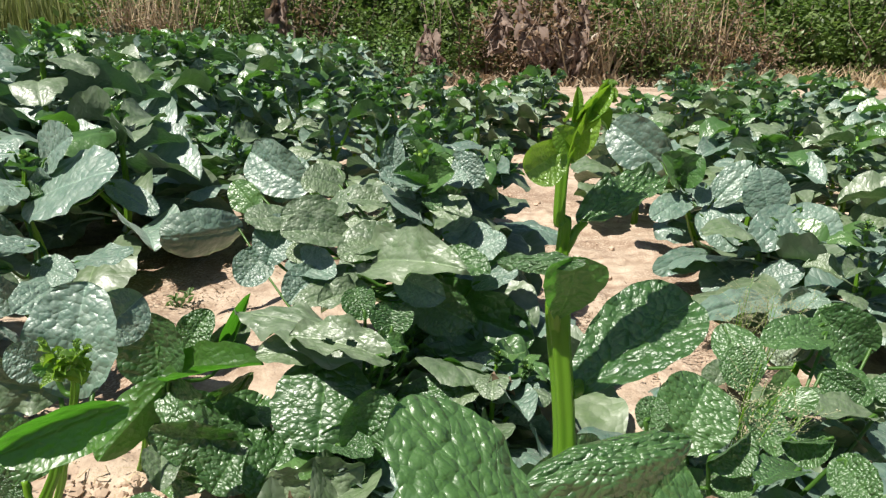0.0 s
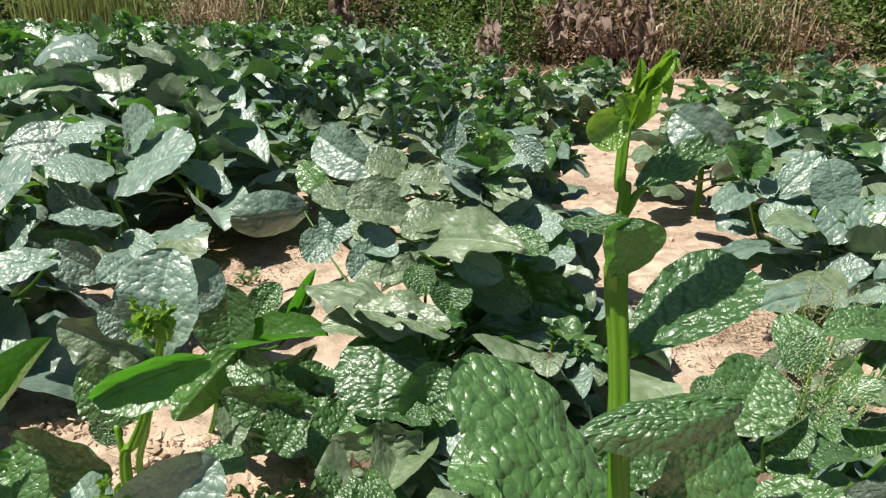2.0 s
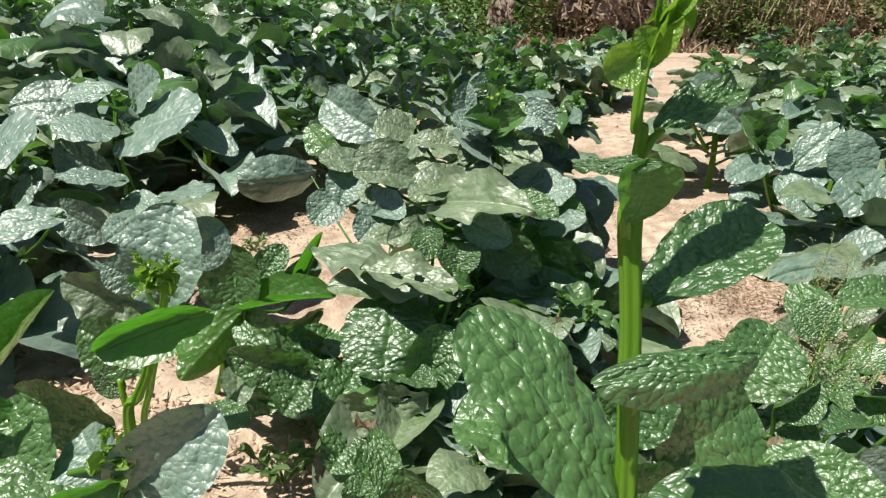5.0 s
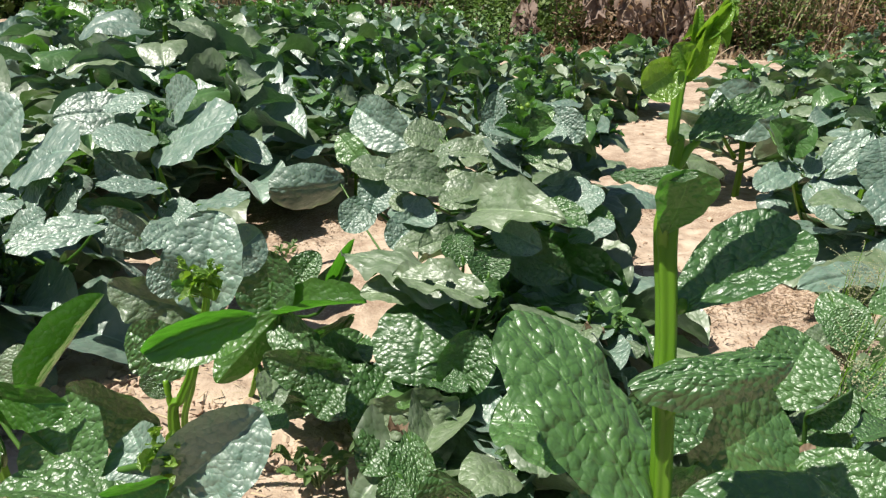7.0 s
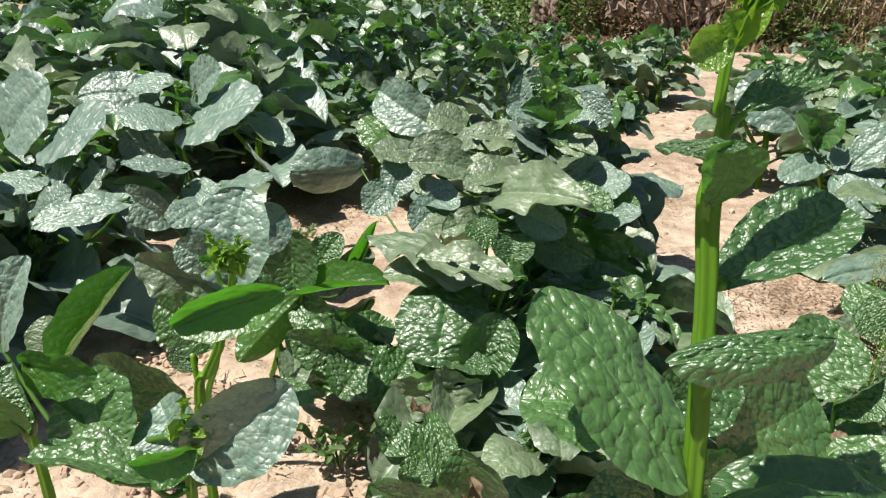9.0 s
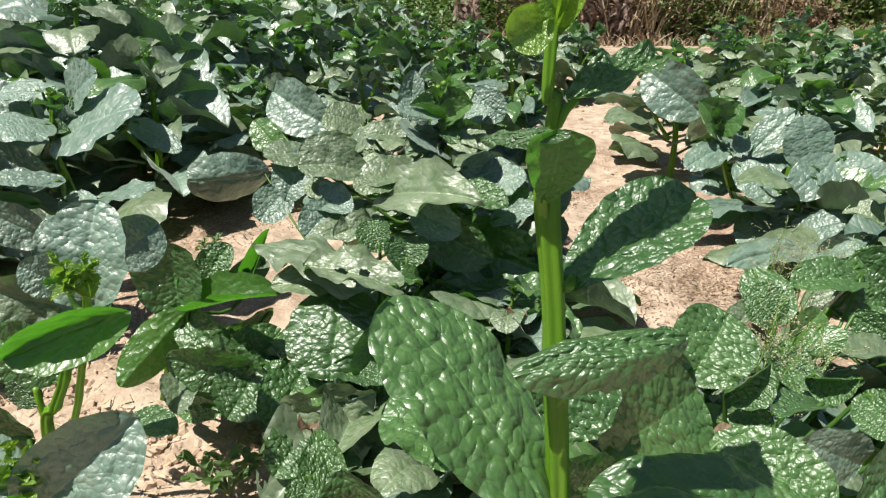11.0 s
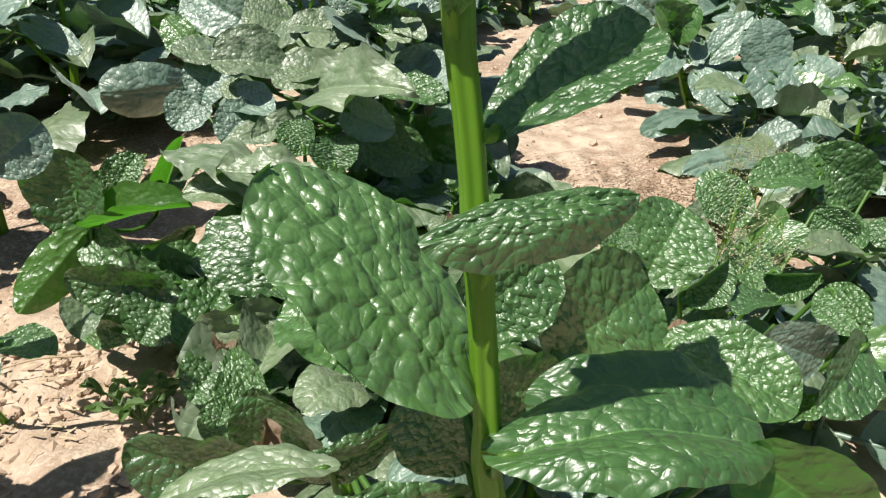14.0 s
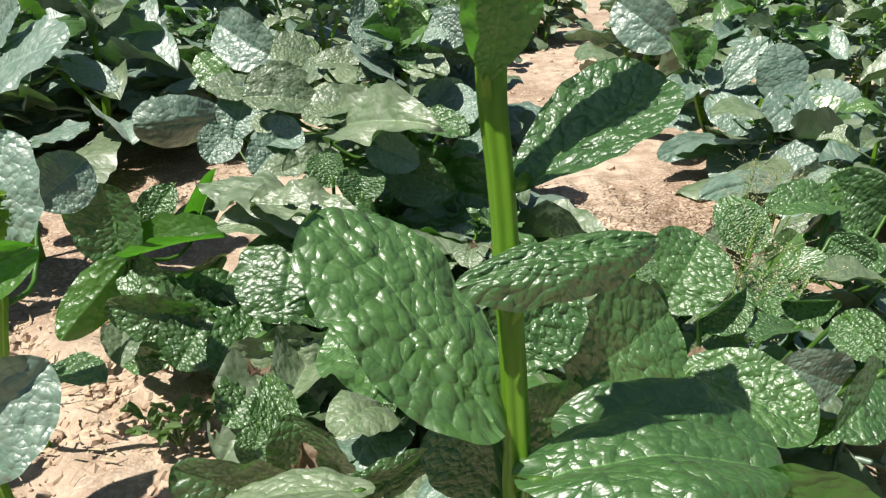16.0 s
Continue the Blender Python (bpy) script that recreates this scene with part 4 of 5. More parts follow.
# ---- the rest of the field ----
def common_plant(seed, height, reach, leaves, kinds, broad=1.0):
    """A bushy spinach plant with spiralling broad leaves and a young shoot on top."""
    rng = random.Random(seed)
    owner = plant((0, 0, 0), "bushy spinach plant with broad glossy green leaves in sandy soil")
    lean = Vector((rng.uniform(-0.05, 0.05), rng.uniform(-0.05, 0.05), height))
    stem(owner, [(0, 0, -0.02), lean * 0.5 + Vector((rng.uniform(-0.02, 0.02), rng.uniform(-0.02, 0.02), 0)), lean], 0.0085, 0.004)
    for k in range(leaves):
        f = k / (leaves - 1)
        z = height * (0.22 + 0.72 * f)
        a = k * 2.4 + rng.uniform(-0.4, 0.4)
        size = broad * (0.168 - 0.060 * f) * rng.uniform(0.8, 1.2)
        stalk = reach * (1.0 - 0.8 * f) * rng.uniform(0.35, 0.8)
        out = Vector((math.cos(a), math.sin(a), 0))
        base = lean * (z / height) + out * stalk
        droop = rng.uniform(-0.75, 0.15) * (1 - f) + rng.uniform(-0.35, 0.45) * f
        tip = base + (out + Vector((0, 0, droop))).normalized() * size
        tip.z, base.z = max(tip.z, 0.02), max(base.z, 0.03)
        pool = BLADES[1] if f > 0.97 else BLADES[rng.choice(kinds)]
        ob = part("leaf", rng.choice(pool), owner)
        ob.matrix_local = stand(base, tip, size * rng.uniform(0.68, 0.86), rng.uniform(-30, 30))
    bud(owner, lean + Vector((0, 0, 0.02)), 0.040, seed)
    for k in range(1 if height > 0.2 else 0):
        # side shoots with a few small upright leaves
        a = seed + k * 2.6
        foot = lean * rng.uniform(0.3, 0.5)
        top = foot + Vector((math.cos(a) * 0.09, math.sin(a) * 0.09, height * rng.uniform(0.5, 0.72)))
        stem(owner, [foot, foot.lerp(top, 0.5) + Vector((math.cos(a), math.sin(a), 0)) * 0.02, top], 0.005, 0.003)
        bud(owner, top + Vector((0, 0, 0.01)), 0.034, seed + k)
        for j in range(4):
            base = foot.lerp(top, 0.45 + 0.15 * j)
            c = a + j * 2.4
            tip = base + Vector((math.cos(c), math.sin(c), rng.uniform(0.1, 0.9))).normalized() * rng.uniform(0.05, 0.085)
            ob = part("leaf", rng.choice(BLADES[0 if j < 3 else 1]), owner)
            ob.matrix_local = stand(base, tip, (tip - base).length * 0.7, rng.uniform(-40, 40))
    return owner


BLADES = {k: [blade("leaf", KINDS[k], 22, 16, 0.10 + 0.06 * (s % 3), (-0.12, 0.08, 0.22, -0.06, 0.30, 0.02)[s], 0.028, 0.016, s + 31 * k, 0.42 + 0.06 * (s % 3), 0.2 * (s % 3 - 1), 0.06 * (s % 2), s == 2, 0.05, 0.45) for s in range(6)] for k in (0, 1, 2, 3)}
STOCK = [common_plant(*row) for row in (
    (1, 0.33, 0.16, 20, (0, 0, 2)), (2, 0.28, 0.15, 18, (0, 2, 2)), (3, 0.38, 0.16, 21, (0, 0, 2)),
    (4, 0.26, 0.15, 18, (0, 2, 2)), (5, 0.31, 0.16, 19, (0, 0, 2)), (6, 0.11, 0.12, 9, (0, 0, 2)), (7, 0.13, 0.13, 10, (0, 2, 2)),
    (8, 0.34, 0.14, 22, (2, 2, 3), 0.74), (9, 0.29, 0.14, 21, (2, 3, 2), 0.80), (10, 0.37, 0.13, 22, (2, 2, 0), 0.70))]
FREE = list(STOCK)


def grow(x, y, which, size=1.0, turn=None):
    """Sets a bushy plant in the field."""
    rng = random.Random(int(x * 977 + y * 7919))
    m = pose(x, y, rise(x, y), rng.uniform(-4, 4), rng.uniform(-4, 4), rng.uniform(0, 360) if turn is None else turn) @ Matrix.Scale(size, 4)
    ob = STOCK[which % len(STOCK)]
    if ob in FREE:
        FREE.remove(ob)
        ob.matrix_basis = m
        return ob
    made = copy_thing(ob, m)
    made.scale = (size, size, size)
    return made


# sandy gaps between the rows: x, y, half width, half depth
GAPS = [(-0.62, 1.50, 0.20, 0.22), (0.38, 1.25, 0.30, 0.26), (0.33, 1.9, 0.15, 0.5), (0.55, 2.9, 0.13, 0.4), (-1.45, 7.6, 0.5, 1.3), (2.9, 5.4, 0.5, 1.2), (-0.42, 0.75, 0.30, 0.2), (-0.46, 1.22, 0.22, 0.26)]


def clear(x, y, margin=0.06):
    return all(((x - a) / (b2 + margin)) ** 2 + ((y - b) / (c + margin)) ** 2 > 1 for a, b, b2, c in GAPS)


# low plants that fill the near rows under the taller ones
for k, (x, y, s) in enumerate(((-0.06, 0.74, 0.9), (0.04, 0.64, 0.8), (0.16, 0.68, 0.9), (0.02, 0.88, 1.1), (0.16, 0.52, 0.7), (0.28, 0.58, 0.8), (0.40, 0.78, 0.9), (0.44, 0.56, 0.9), (0.64, 0.78, 0.8), (-1.05, 1.12, 1.2), (0.10, 0.98, 1.2), (0.78, 1.46, 1.2), (0.92, 1.30, 1.2), (0.02, 0.58, 0.7))):
    grow(x, y, 5 + k % 2, s)
# four (x < -0.8, y < 0.95) are mostly out of view, added to cast shade
for k, (x, y, s) in enumerate(((0.95, 1.05, 0.9), (1.15, 1.35, 1.0), (-1.22, 1.2, 1.0), (-1.02, 0.74, 1.25), (-0.92, 0.58, 1.2), (-1.12, 0.92, 1.25), (0.98, 1.6, 1.0), (0.0, 1.2, 1.1), (0.72, 0.84, 0.6), (0.78, 1.14, 0.7), (0.86, 1.80, 0.95), (0.30, 0.66, 0.42), (0.08, 0.78, 0.5), (-0.05, 0.86, 0.6), (-0.95, 1.12, 0.9), (-0.86, 0.88, 1.1))):
    grow(x, y, k, s)
rng = random.Random(11)
for row in range(30):
    y = 1.10 + row * 0.34
    for k in range(40):
        x = -6.9 + k * 0.36 + rng.uniform(-0.11, 0.11)
        yy = y + rng.uniform(-0.1, 0.1)
        if abs(x - 0.1) > 0.75 * yy + 0.35:
            continue
        left = x < -0.55 and yy > 1.35 and yy < 9.5 + (-x) * 0.6
        track = 0.30 + 0.24 * min(1.0, max(0.0, yy - 1.9)) + 0.29 * max(0.0, yy - 2.9)
        middle = -0.6 <= x < track - 0.24 and 0.98 < yy < 5.0
        right = x > track + 0.30 and 1.15 < yy < 5.15 and not (x < 1.1 and yy < 1.95)
        far = yy > 4.2
        if far and (row + k) % 2:
            continue
        if (left or middle or right) and clear(x, yy):
            grow(x, yy, rng.randrange(5) if left else rng.choice((7, 8, 9, 1)), rng.uniform(0.9, 1.2) * (1.25 if far and x < -0.8 else 1.12 if far else 1.28 if x < -0.75 and yy > 1.6 else 1.0))


def outer_rows():
    """Rows added mostly out of view to cut light bounced off the sand: beside and behind the path, past the plants that
    are counted, joined into one.
    """
    rng = random.Random(77)
    shapes = []
    for s in range(4):
        data = blade("leaf", MATURE, 7, 6, 0.08, 0.04 * s, 0.04, 0.0, s)
        shapes.append(([v.co.copy() for v in data.vertices], [list(p.vertices) for p in data.polygons], [tuple(l.uv) for l in data.uv_layers["leaf"].data]))
        bpy.data.meshes.remove(data)
    verts, faces, spots = [], [], []
    for row in range(40):
        for k in range(44):
            x, y = -7.5 + k * 0.36 + rng.uniform(-0.1, 0.1), -4.0 + row * 0.36 + rng.uniform(-0.1, 0.1)
            seen = abs(x - 0.1) < 0.80 * max(y, 0) + 0.55 and y > -0.16
            walkway = -0.7 < x < 0.8 and -0.16 < y <= 0.4
            if seen or walkway or y > 9:
                continue
            height, turn = rng.uniform(0.22, 0.36), rng.uniform(0, 6)
            for j in range(13):
                f = j / 12
                a = turn + j * 2.4
                d = Vector((math.cos(a), math.sin(a), 0))
                base = Vector((x, y, rise(x, y) + height * (0.2 + 0.75 * f))) + d * 0.09 * (1 - 0.7 * f)
                size = (0.19 - 0.07 * f) * rng.uniform(0.85, 1.15)
                m = stand(base, base + (d + Vector((0, 0, rng.uniform(-0.8, 0.5)))).normalized() * size, size * 0.8, rng.uniform(-25, 25))
                co, polys, uvs = shapes[j % 4]
                i = len(verts)
                verts += [m @ c for c in co]
                faces += [[i + n for n in p] for p in polys]
                spots += uvs
    data = bpy.data.meshes.new("spinach_rows")
    data.from_pydata(verts, [], faces)
    layer = data.uv_layers.new(name="leaf")
    layer.data.foreach_set("uv", [c for uv in spots for c in uv])
    data.materials.append(MATURE)
    data.shade_smooth()
    tagged(new("spinach_rows", data), "added rows of leafy green spinach plants, mostly out of view, that cut bounced light", "leafy plants", kind="stuff")


outer_rows()


# ---- hedge behind the field ----
def leafy_mass(name, spot, size, leaves, leaf_size, mat, seed, label, category, twigs=22, wide=0.30):
    """A shrub: bare twigs and a ragged mass of many small leaves with gaps, down to the ground."""
    rng = random.Random(seed)
    owner = tagged(pose_empty(name, spot), label, category, "growth of the hedge")
    bm = bmesh.new()
    heads = []
    for k in range(twigs):
        a = rng.uniform(0, 6.28)
        foot = Vector((rng.gauss(0, size[0] * 0.3), rng.gauss(0, size[1] * 0.25), -0.05))
        head = Vector((foot.x + math.cos(a) * size[0] * rng.uniform(0.1, 0.45), foot.y + math.sin(a) * size[1] * rng.uniform(0.1, 0.45), size[2] * rng.uniform(0.3, 1.0)))
        mid = foot.lerp(head, 0.5) + Vector((rng.gauss(0, 0.08), rng.gauss(0, 0.08), 0.1))
        tube(bm, [foot, mid, head], [0.014, 0.009, 0.004], 5)
        heads += [foot.lerp(mid, 0.25), foot.lerp(mid, 0.6), mid, mid.lerp(head, 0.5), head]
    part("twiggy_frame", mesh_of("twiggy_frame", bm, BARK), owner)
    verts, faces = [], []
    clumps = [h + Vector((rng.gauss(0, size[0] * 0.08), rng.gauss(0, size[1] * 0.1), rng.gauss(0, size[2] * 0.05))) for h in heads for _ in range(3)]
    for k in range(leaves):
        h = rng.choice(clumps)
        p = h + Vector((rng.gauss(0, 0.10), rng.gauss(0, 0.10), rng.gauss(0, 0.09)))
        p.z = abs(p.z) + 0.01
        a = Vector((rng.uniform(-1, 1), rng.uniform(-1, 0.6), rng.uniform(-0.8, 0.6))).normalized()
        s = a.cross(Vector((rng.uniform(-0.5, 0.5), rng.uniform(-0.5, 0.5), 1))).normalized()
        n = s.cross(a)
        l = leaf_size * rng.uniform(0.55, 1.5)
        i = len(verts)
        verts += [p, p + a * l * 0.5 + s * l * wide + n * l * 0.06, p + a * l, p + a * l * 0.5 - s * l * wide + n * l * 0.06, p + a * l * 0.5 - n * l * 0.02]
        faces += [(i, i + 1, i + 4), (i + 1, i + 2, i + 4), (i + 2, i + 3, i + 4), (i + 3, i, i + 4)]
    data = bpy.data.meshes.new("foliage")
    data.from_pydata(verts, [], faces)
    data.materials.append(mat)
    data.shade_smooth()
    part("foliage", data, owner)
    return owner


def stalks(name, spot, size, count, mat, seed, label, category, thick=0.006, lean=0.25):
    """A stand of tall thin grass stalks and blades."""
    rng = random.Random(seed)
    verts, faces = [], []
    for k in range(count):
        p = Vector((rng.uniform(-0.5, 0.5) * size[0], rng.uniform(-0.5, 0.5) * size[1], -0.02))
        top = p + Vector((rng.gauss(0, lean), rng.gauss(0, lean * 0.6), 1)) * size[2] * rng.uniform(0.4, 1.0)
        mid = p.lerp(top, 0.55) + Vector((0, 0, 0.1 * size[2] * rng.random()))
        if rng.random() < 0.35:
            top.z -= 0.35 * size[2] * rng.random()
        w = thick * rng.uniform(0.6, 1.8)
        d = Vector((rng.uniform(-1, 1), rng.uniform(-1, 1), 0)).normalized() * w
        i = len(verts)
        verts += [p - d, p + d, mid - d * 0.8, mid + d * 0.8, top]
        faces += [(i, i + 1, i + 3, i + 2), (i + 2, i + 3, i + 4)]
    data = bpy.data.meshes.new(name)
    data.from_pydata(verts, [], faces)
    data.materials.append(mat)
    ob = tagged(new(name, data), label, category, kind="stuff")
    ob.location = spot
    return ob


def dead_leaf(spot, top, length, width, seed, sway=0.2):
    """A withered banana leaf: a rib with torn, crumpled halves that hang down."""
    rng = random.Random(seed)
    owner = tagged(pose_empty("dead_banana_leaf", spot), "withered brown banana leaf hanging torn in the hedge", "dead leaf", "dead banana leaves")
    n = 14
    line = [Vector((sway * (i / n) ** 1.5 + 0.03 * math.sin(i * 0.9 + seed), -0.10 * math.sin(i / n * 2.5), top - length * i / n)) for i in range(n + 1)]
    bm = bmesh.new()
    tube(bm, line, [0.022 - 0.0013 * i for i in range(n + 1)], 6)
    part("rib", mesh_of("rib", bm, DEAD), owner)
    for strip in range(7):
        bm = bmesh.new()
        side = -1 if strip % 2 else 1
        a0 = rng.randrange(0, 8)
        prev = None
        for i in range(a0, n + 1):
            f = (i - a0) / max(1, n - a0)
            w = width * math.sin(math.pi * min(1, 0.15 + f * 0.8)) * rng.uniform(0.4, 0.8)
            row = []
            for j in range(5):
                q = line[i] + Vector((side * w * j / 4 + 0.02 * rng.gauss(0, 1), 0.10 * noise.noise((i * 0.6, j * 0.9, seed + strip)) - 0.03 * j, -0.10 * j / 4 * rng.uniform(0.5, 2.0)))
                row.append(bm.verts.new(q))
            if prev:
                for j in range(4):
                    bm.faces.new((prev[j], prev[j + 1], row[j + 1], row[j]))
            prev = row
        part("strip", mesh_of("strip", bm, DEAD), owner)
    return owner


# front of the hedge: x, y, width, height, leaves, leaf size, material, look
GREEN, BROWN = "dense dark green shrub at the field edge", "half-dry brown shrub at the field edge"
for k, (x, y, w, h, n, l, mat, look_of) in enumerate((
        (-3.1, 9.9, 1.3, 1.3, 3600, 0.06, SHRUB, GREEN), (-2.3, 9.6, 1.1, 1.5, 3200, 0.06, SHRUB, GREEN), (-1.1, 9.7, 1.2, 1.1, 3200, 0.07, SHRUB, GREEN),
        (-1.4, 9.3, 0.9, 0.55, 1800, 0.06, WEED, GREEN), (-0.7, 9.2, 0.9, 0.5, 1600, 0.06, WEED, GREEN), (0.1, 9.9, 1.1, 1.4, 2600, 0.07, SHRUB, GREEN),
        (1.0, 9.8, 1.2, 1.5, 2800, 0.07, RUSTY, BROWN), (2.1, 9.6, 1.1, 1.2, 3400, 0.06, RUSTY, BROWN), (2.7, 9.5, 1.1, 1.4, 3200, 0.06, SHRUB, GREEN),
        (3.6, 9.7, 1.2, 1.3, 3000, 0.06, RUSTY, BROWN), (4.7, 10.3, 1.6, 1.7, 4200, 0.09, SHRUB, GREEN), (6.2, 10.2, 1.6, 1.5, 3400, 0.08, SHRUB, GREEN), (7.6, 10.2, 1.6, 1.5, 3000, 0.08, SHRUB, GREEN),
        (-3.9, 9.6, 1.2, 1.0, 2600, 0.05, RUSTY, BROWN), (-1.75, 9.5, 0.8, 1.2, 1500, 0.06, RUSTY, BROWN), (1.5, 9.5, 0.8, 1.3, 2200, 0.06, RUSTY, BROWN), (3.1, 9.4, 1.0, 0.9, 2200, 0.05, SHRUB, GREEN), (4.3, 9.7, 1.3, 0.8, 1800, 0.05, RUSTY, BROWN), (-4.6, 11.6, 1.8, 1.6, 3400, 0.09, SHRUB, GREEN), (-6.6, 13.8, 2.4, 1.6, 3400, 0.10, SHRUB, GREEN), (-9.0, 14.2, 2.6, 1.8, 3400, 0.10, SHRUB, GREEN))):
    leafy_mass("shrub", (x, y, rise(x, min(y, 14))), (w, 0.8, h), n, l, mat, 100 + k, look_of, "shrub")
for k in range(15):
    x = -12 + k * 1.7
    y = 11.4 + 0.4 * math.sin(k * 2.1) + (3.6 if x < -4.5 else 0.0)
    leafy_mass("shrub", (x, y, rise(x, min(y, 14))), (2.2, 1.3, 2.6), 3600, 0.13, SHRUB, 200 + k, "tall dark green shrub deep in the hedge", "shrub", 26)
for k in range(9):
    x = -14 + k * 3.2
    leafy_mass("tree", (x, 16.5, rise(x, 14)), (4.2, 2.4, 5.5), 5200, 0.30, SHRUB, 300 + k, "tall leafy tree behind the hedge", "tree", 30)

stalks("dry_grass", (-3.85, 9.7, rise(-3.8, 9.7)), (1.2, 0.6, 1.4), 380, STRAW, 1, "tall tan dry grass stalks at the field edge", "dry grass", 0.007, 0.25)
stalks("tall_grass", (-6.3, 12.6, rise(-6.3, 12.6)), (4.6, 1.2, 1.5), 2600, GRASSY, 2, "pale green tall grass beyond the field", "tall grass", 0.012, 0.14)
stalks("dry_grass", (1.95, 9.35, 0), (0.7, 0.5, 0.9), 160, STRAW, 3, "dry tan stalks leaning in the hedge", "dry grass", 0.010, 0.30)
stalks("dry_grass", (3.4, 9.5, 0), (1.0, 0.5, 1.3), 150, STRAW, 4, "grey-tan dry stalks in the hedge", "dry grass", 0.008, 0.15)
stalks("dry_brush", (5.1, 9.3, 0), (3.2, 0.8, 0.36), 900, STRAW, 5, "low dry grey-tan brush at the field edge", "dry brush", 0.005, 0.9)
stalks("dry_litter", (1.2, 9.2, 0), (3.6, 0.7, 0.22), 900, TWIG, 6, "fallen dry leaves and stalks under the hedge", "dry litter", 0.012, 0.9)
for k, (x, y, top, length, width, sway) in enumerate(((-2.05, 9.25, 1.25, 0.95, 0.22, 0.10), (-0.20, 9.15, 0.75, 0.72, 0.22, 0.25), (-0.05, 9.2, 0.70, 0.66, 0.16, -0.1), (1.05, 9.2, 1.1, 0.75, 0.30, 0.35), (0.80, 9.25, 1.05, 0.50, 0.22, -0.1), (1.55, 9.3, 1.15, 0.8, 0.16, 0.1), (1.85, 9.25, 1.1, 0.95, 0.14, -0.1))):
    dead_leaf((x, y, 0), top, length, width, k, sway)


def stick():
    bm = bmesh.new()
    tube(bm, smooth_line([(0.14, 0.00, 0.37), (0.30, 0.00, 0.49), (0.44, 0.00, 0.58)], 5), [0.028 + 0.012 * i / 10 for i in range(11)], 8)
    ob = tagged(new("stick", mesh_of("stick", bm, PALE)), "pale bleached broken stick leaning in the hedge", "stick")
    ob.location = (1.62, 9.1, 0.06)


stick()


# ---- soil lumps, litter and weeds ----
def lumps(name, count, spread, size, mat, seed, label, category):
    """Uneven clods half sunk in the soil."""
    rng = random.Random(seed)
    verts, faces = [], []
    ball = bmesh.new()
    bmesh.ops.create_icosphere(ball, subdivisions=1, radius=1.0)
    shape = [v.co.copy() for v in ball.verts]
    ball.verts.index_update()
    sides = [[v.index for v in f.verts] for f in ball.faces]
    ball.free()
    for k in range(count):
        x, y = rng.uniform(*spread[0]), rng.uniform(*spread[1])
        r = size * rng.uniform(0.25, 1.0) ** 2
        turn = Euler((rng.random() * 6, rng.random() * 6, rng.random() * 6)).to_matrix()
        i = len(verts)
        for v in shape:
            p = turn @ (v * (1 + 0.7 * noise.noise(v * 1.5 + Vector((k, 0, 0)))))
            verts.append((x + p.x * r, y + p.y * r, rise(x, y) + p.z * r * 0.8))
        faces += [[i + n for n in f] for f in sides]
    data = bpy.data.meshes.new(name)
    data.from_pydata(verts, [], faces)
    data.materials.append(mat)
    tagged(new(name, data), label, category, kind="stuff")


lumps("soil_clods", 2600, ((-0.80, -0.10), (0.50, 1.0)), 0.011, CLOD, 5, "dry crumbly clods of pale soil", "soil clods")
lumps("soil_clods", 700, ((-1.0, 1.4), (1.0, 4.0)), 0.012, CLOD, 6, "small dry clods scattered on the sandy path", "soil clods")


def litter(count, patches, mat, seed, label, size=0.02):
    """Dry straw bits lying on the soil."""
    rng = random.Random(seed)
    verts, faces = [], []
    for k in range(count):
        cx, cy, sx, sy = rng.choice(patches)
        x, y = rng.gauss(cx, sx), rng.gauss(cy, sy)
        a, l = rng.uniform(0, 6.28), size * rng.uniform(0.3, 1.2)
        d = Vector((math.cos(a), math.sin(a), rng.uniform(-0.1, 0.35))) * l
        w = Vector((-math.sin(a), math.cos(a), 0.3)) * rng.uniform(0.0006, 0.0018)
        p = Vector((x, y, rise(x, y) + 0.008 + 0.008 * rng.random()))
        i = len(verts)
        verts += [p - w, p + w, p + d + w * 0.5, p + d - w * 0.5]
        faces.append((i, i + 1, i + 2, i + 3))
    data = bpy.data.meshes.new("dry_litter")
    data.from_pydata(verts, [], faces)
    data.materials.append(mat)
    tagged(new("dry_litter", data), label, "litter", kind="stuff")


litter(4200, [(-0.62, 1.5, 0.10, 0.14), (-0.56, 1.68, 0.12, 0.10), (0.50, 1.25, 0.06, 0.06), (0.30, 1.9, 0.07, 0.10), (0.30, 1.2, 0.07, 0.10), (0.42, 1.35, 0.10, 0.08), (0.18, 1.4, 0.05, 0.12)], RUSTY, 1, "brown withered weed litter on the sandy soil", 0.012)
litter(420, [(-0.45, 0.78, 0.14, 0.08), (-0.34, 0.66, 0.08, 0.05), (-0.62, 0.92, 0.1, 0.07)], STRAW, 2, "dry straw bits and crumbs on the soil", 0.018)


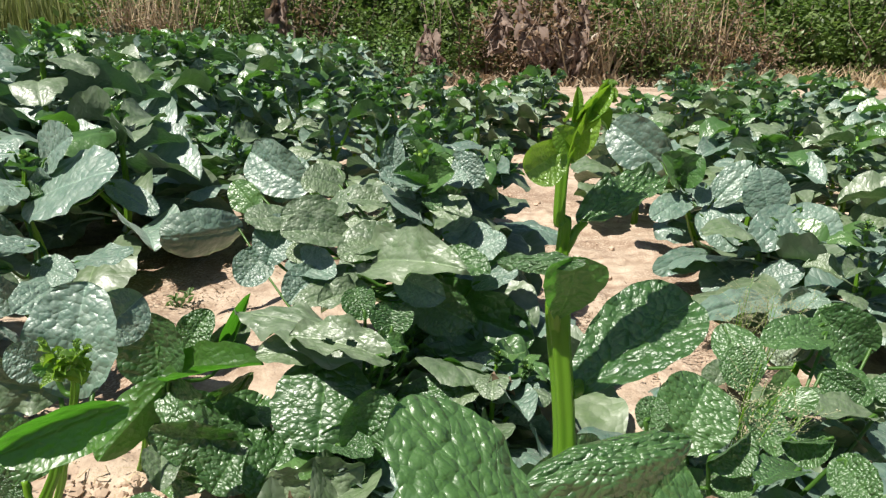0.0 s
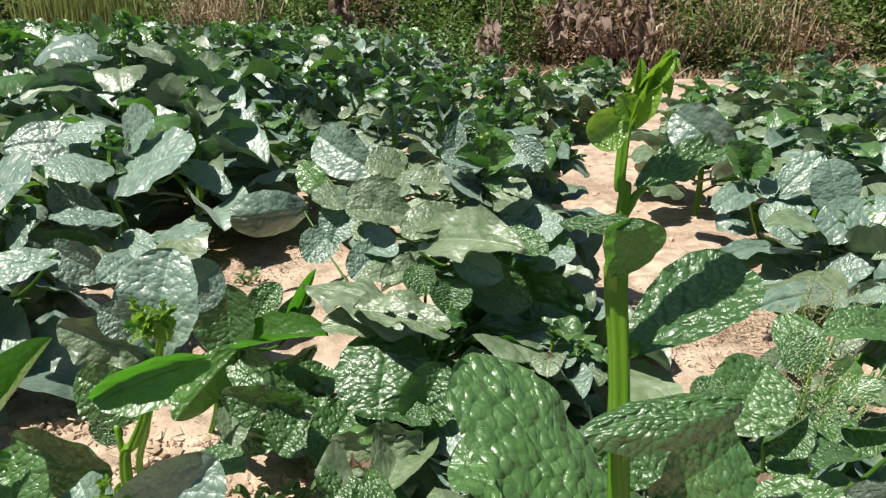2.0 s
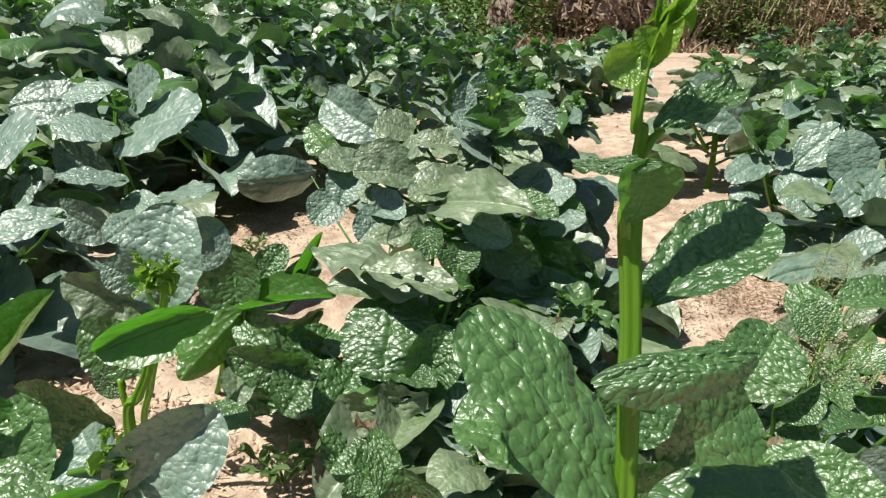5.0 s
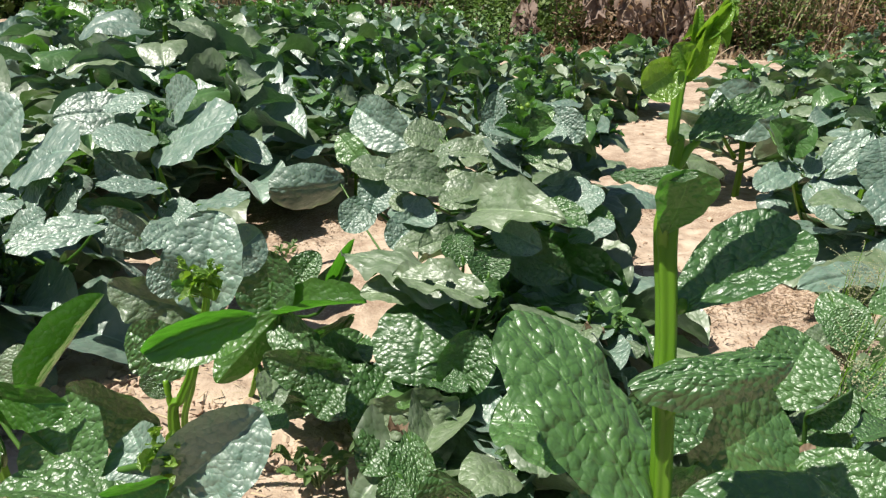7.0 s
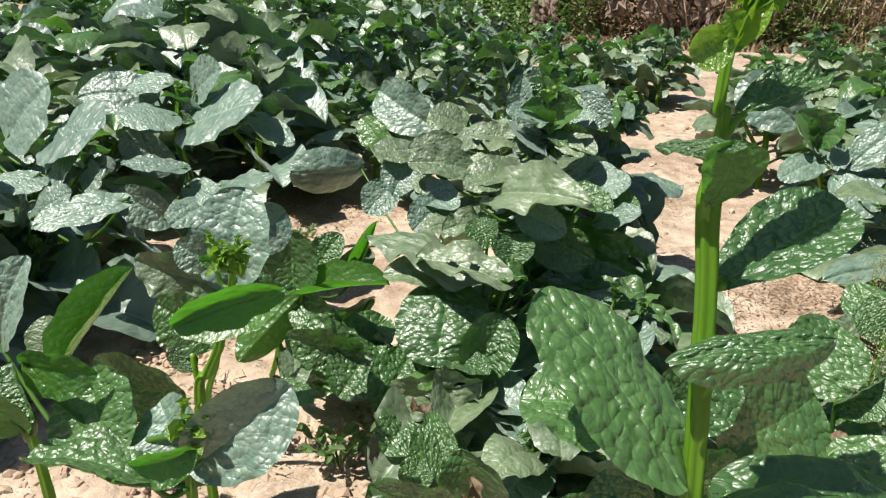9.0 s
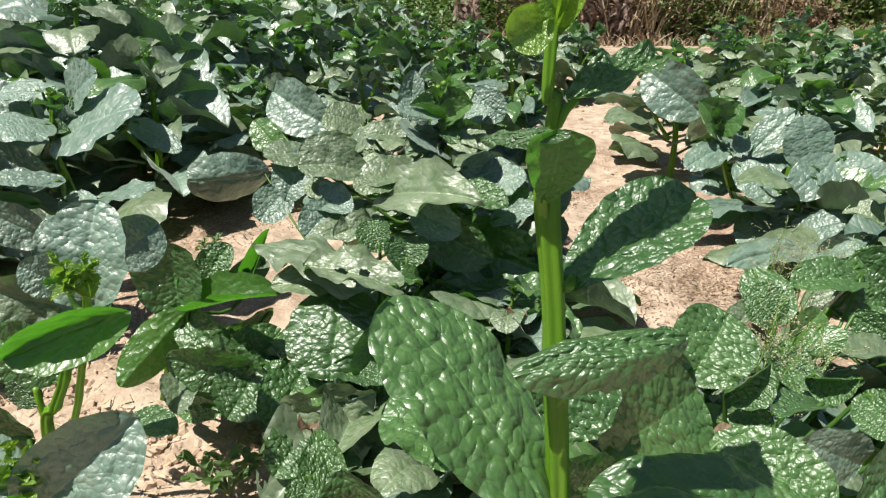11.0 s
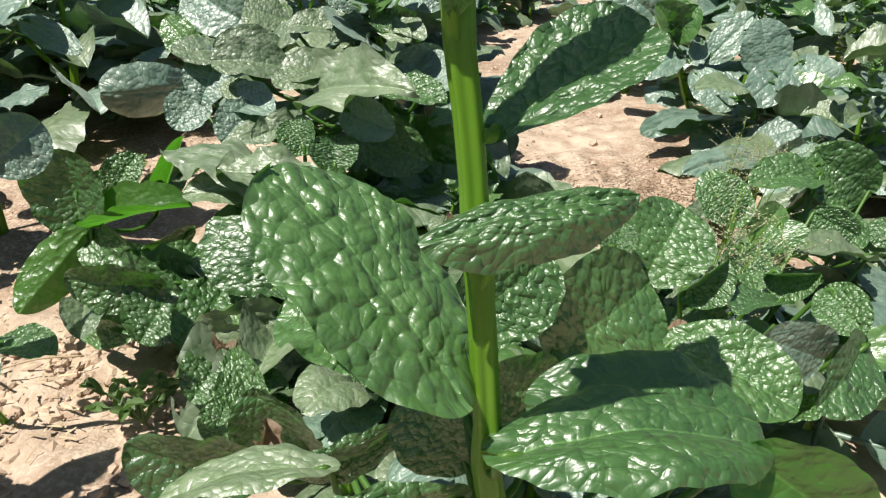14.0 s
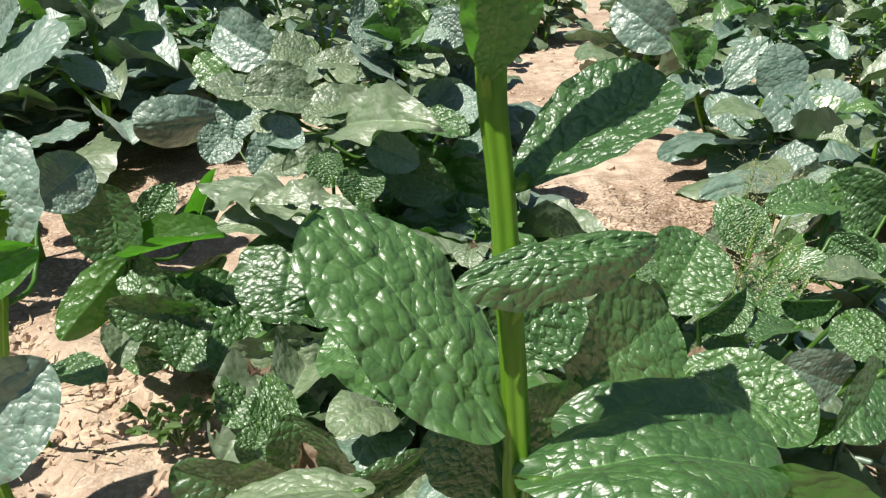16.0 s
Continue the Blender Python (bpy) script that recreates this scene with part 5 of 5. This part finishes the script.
def small_weed(spot, size, count, seed, label):
    """A low weed with fleshy spoon leaves on thin spreading stalks."""
    rng = random.Random(seed)
    owner = tagged(pose_empty("weed", spot), label, "weed")
    for k in range(count):
        a = k * 2.4 + rng.random()
        reach = size * rng.uniform(0.25, 0.6)
        head = Vector((math.cos(a) * reach, math.sin(a) * reach * 0.8, size * rng.uniform(0.15, 0.6)))
        bm = bmesh.new()
        tube(bm, [(0, 0, -0.01), head * 0.5 + Vector((0, 0, 0.005)), head], [0.0018, 0.0014, 0.001], 5)
        stalk = part("stalk", mesh_of("stalk", bm, WEED), owner)
        for j in range(4):
            b = head * (0.55 + 0.15 * j)
            out = Vector((math.cos(a + (j - 1.5) * 1.3), math.sin(a + (j - 1.5) * 1.3), rng.uniform(0.1, 0.9)))
            ob = part("leaf", SPOONS[(k + j) % 3], owner)
            ob.matrix_local = stand(b, b + out.normalized() * size * rng.uniform(0.18, 0.32), size * 0.11, rng.uniform(-30, 30))


SPOONS = [blade("spoon_leaf", WEED, 8, 6, 0.08, 0.2, 0.02, 0.0, s, 0.35) for s in range(3)]
small_weed((-0.225, 0.62, 0.02), 0.085, 9, 4, "small fleshy grey-green weed on bare soil")
small_weed((-0.56, 1.42, 0.0), 0.06, 7, 5, "small dry weed on bare soil")


def seeding_grass(spot, height, reach, seed, heads=7):
    """A fine grass with airy seed heads on hair-thin branches."""
    rng = random.Random(seed)
    owner = tagged(pose_empty("seeding_grass", spot), "fine weedy grass with airy straw-coloured seed heads", "grass", "seeding grasses")
    for k in range(heads):
        top = Vector((reach[0] * (0.3 + 0.7 * k / heads) + rng.gauss(0, 0.02), reach[1] * k / heads + rng.gauss(0, 0.015), height * rng.uniform(0.65, 1.0)))
        line = smooth_line([(0, 0, 0), top * 0.5 + Vector((0, 0, 0.02)), top], 5)
        bm = bmesh.new()
        tube(bm, line, [0.0011 - 0.00008 * i for i in range(11)], 5)
        part("stalk", mesh_of("stalk", bm, STEM), owner)
        bm = bmesh.new()
        for j in range(16):
            p = line[4 + j * 6 // 16]
            q = p + Vector((rng.gauss(0, 0.018), rng.gauss(0, 0.018), rng.uniform(0.0, 0.03)))
            tube(bm, [p, q], [0.0003, 0.0002], 3)
            for s in range(4):
                c = p.lerp(q, 0.5 + 0.17 * s) + Vector((rng.gauss(0, 0.002), rng.gauss(0, 0.002), rng.gauss(0, 0.002)))
                bmesh.ops.create_icosphere(bm, subdivisions=1, radius=rng.uniform(0.0007, 0.0012), matrix=Matrix.Translation(c))
        part("seed_head", mesh_of("seed_head", bm, SEED), owner)


seeding_grass((0.340, 0.66, 0.03), 0.20, (0.07, 0.05), 1)
seeding_grass((0.345, 0.68, 0.02), 0.24, (0.10, 0.04), 2, 5)
seeding_grass((0.52, 1.05, 0.0), 0.21, (0.03, 0.03), 3, 6)
seeding_grass((0.60, 1.10, 0.0), 0.18, (0.05, 0.03), 4, 5)
seeding_grass((-0.12, 1.15, 0.12), 0.20, (0.03, 0.02), 5, 4)


def withered(spot, tip, width, roll, seed):
    data = blade("withered_leaf", RUSTY, 16, 12, 0.2, 0.35, 0.12, 0.03, seed, 0.7, 0.6, 0.1, 1, 0.3)
    ob = tagged(new("withered_leaf", data), "shrivelled orange-brown dead leaf among the plants", "dead leaf", "shrivelled leaves")
    ob.matrix_basis = stand(spot, tip, width, roll)


withered((0.072, 0.760, 0.157), (0.117, 0.750, 0.160), 0.024, 20, 4)
withered((-0.131, 0.600, 0.112), (-0.111, 0.580, 0.120), 0.020, 30, 5)
withered((-0.052, 0.470, 0.138), (-0.059, 0.450, 0.116), 0.022, 60, 6)
withered((0.249, 0.500, 0.194), (0.262, 0.490, 0.192), 0.026, -20, 7)
withered((0.36, 0.75, 0.165), (0.40, 0.74, 0.15), 0.024, -10, 3)


def straw(a, b, thick):
    bm = bmesh.new()
    mid = Vector(a).lerp(Vector(b), 0.5) + Vector((0, 0, 0.006))
    tube(bm, smooth_line([a, mid, b], 4), [thick] * 9, 6)
    tagged(new("straw", mesh_of("straw", bm, STRAW)), "single dry straw lying on the soil", "straw", "loose straws")


straw((-0.50, 0.73, 0.02), (-0.40, 0.67, 0.03), 0.0016)
straw((-0.42, 0.70, 0.02), (-0.33, 0.72, 0.025), 0.0012)
straw((0.42, 0.60, 0.03), (0.56, 0.58, 0.02), 0.0010)
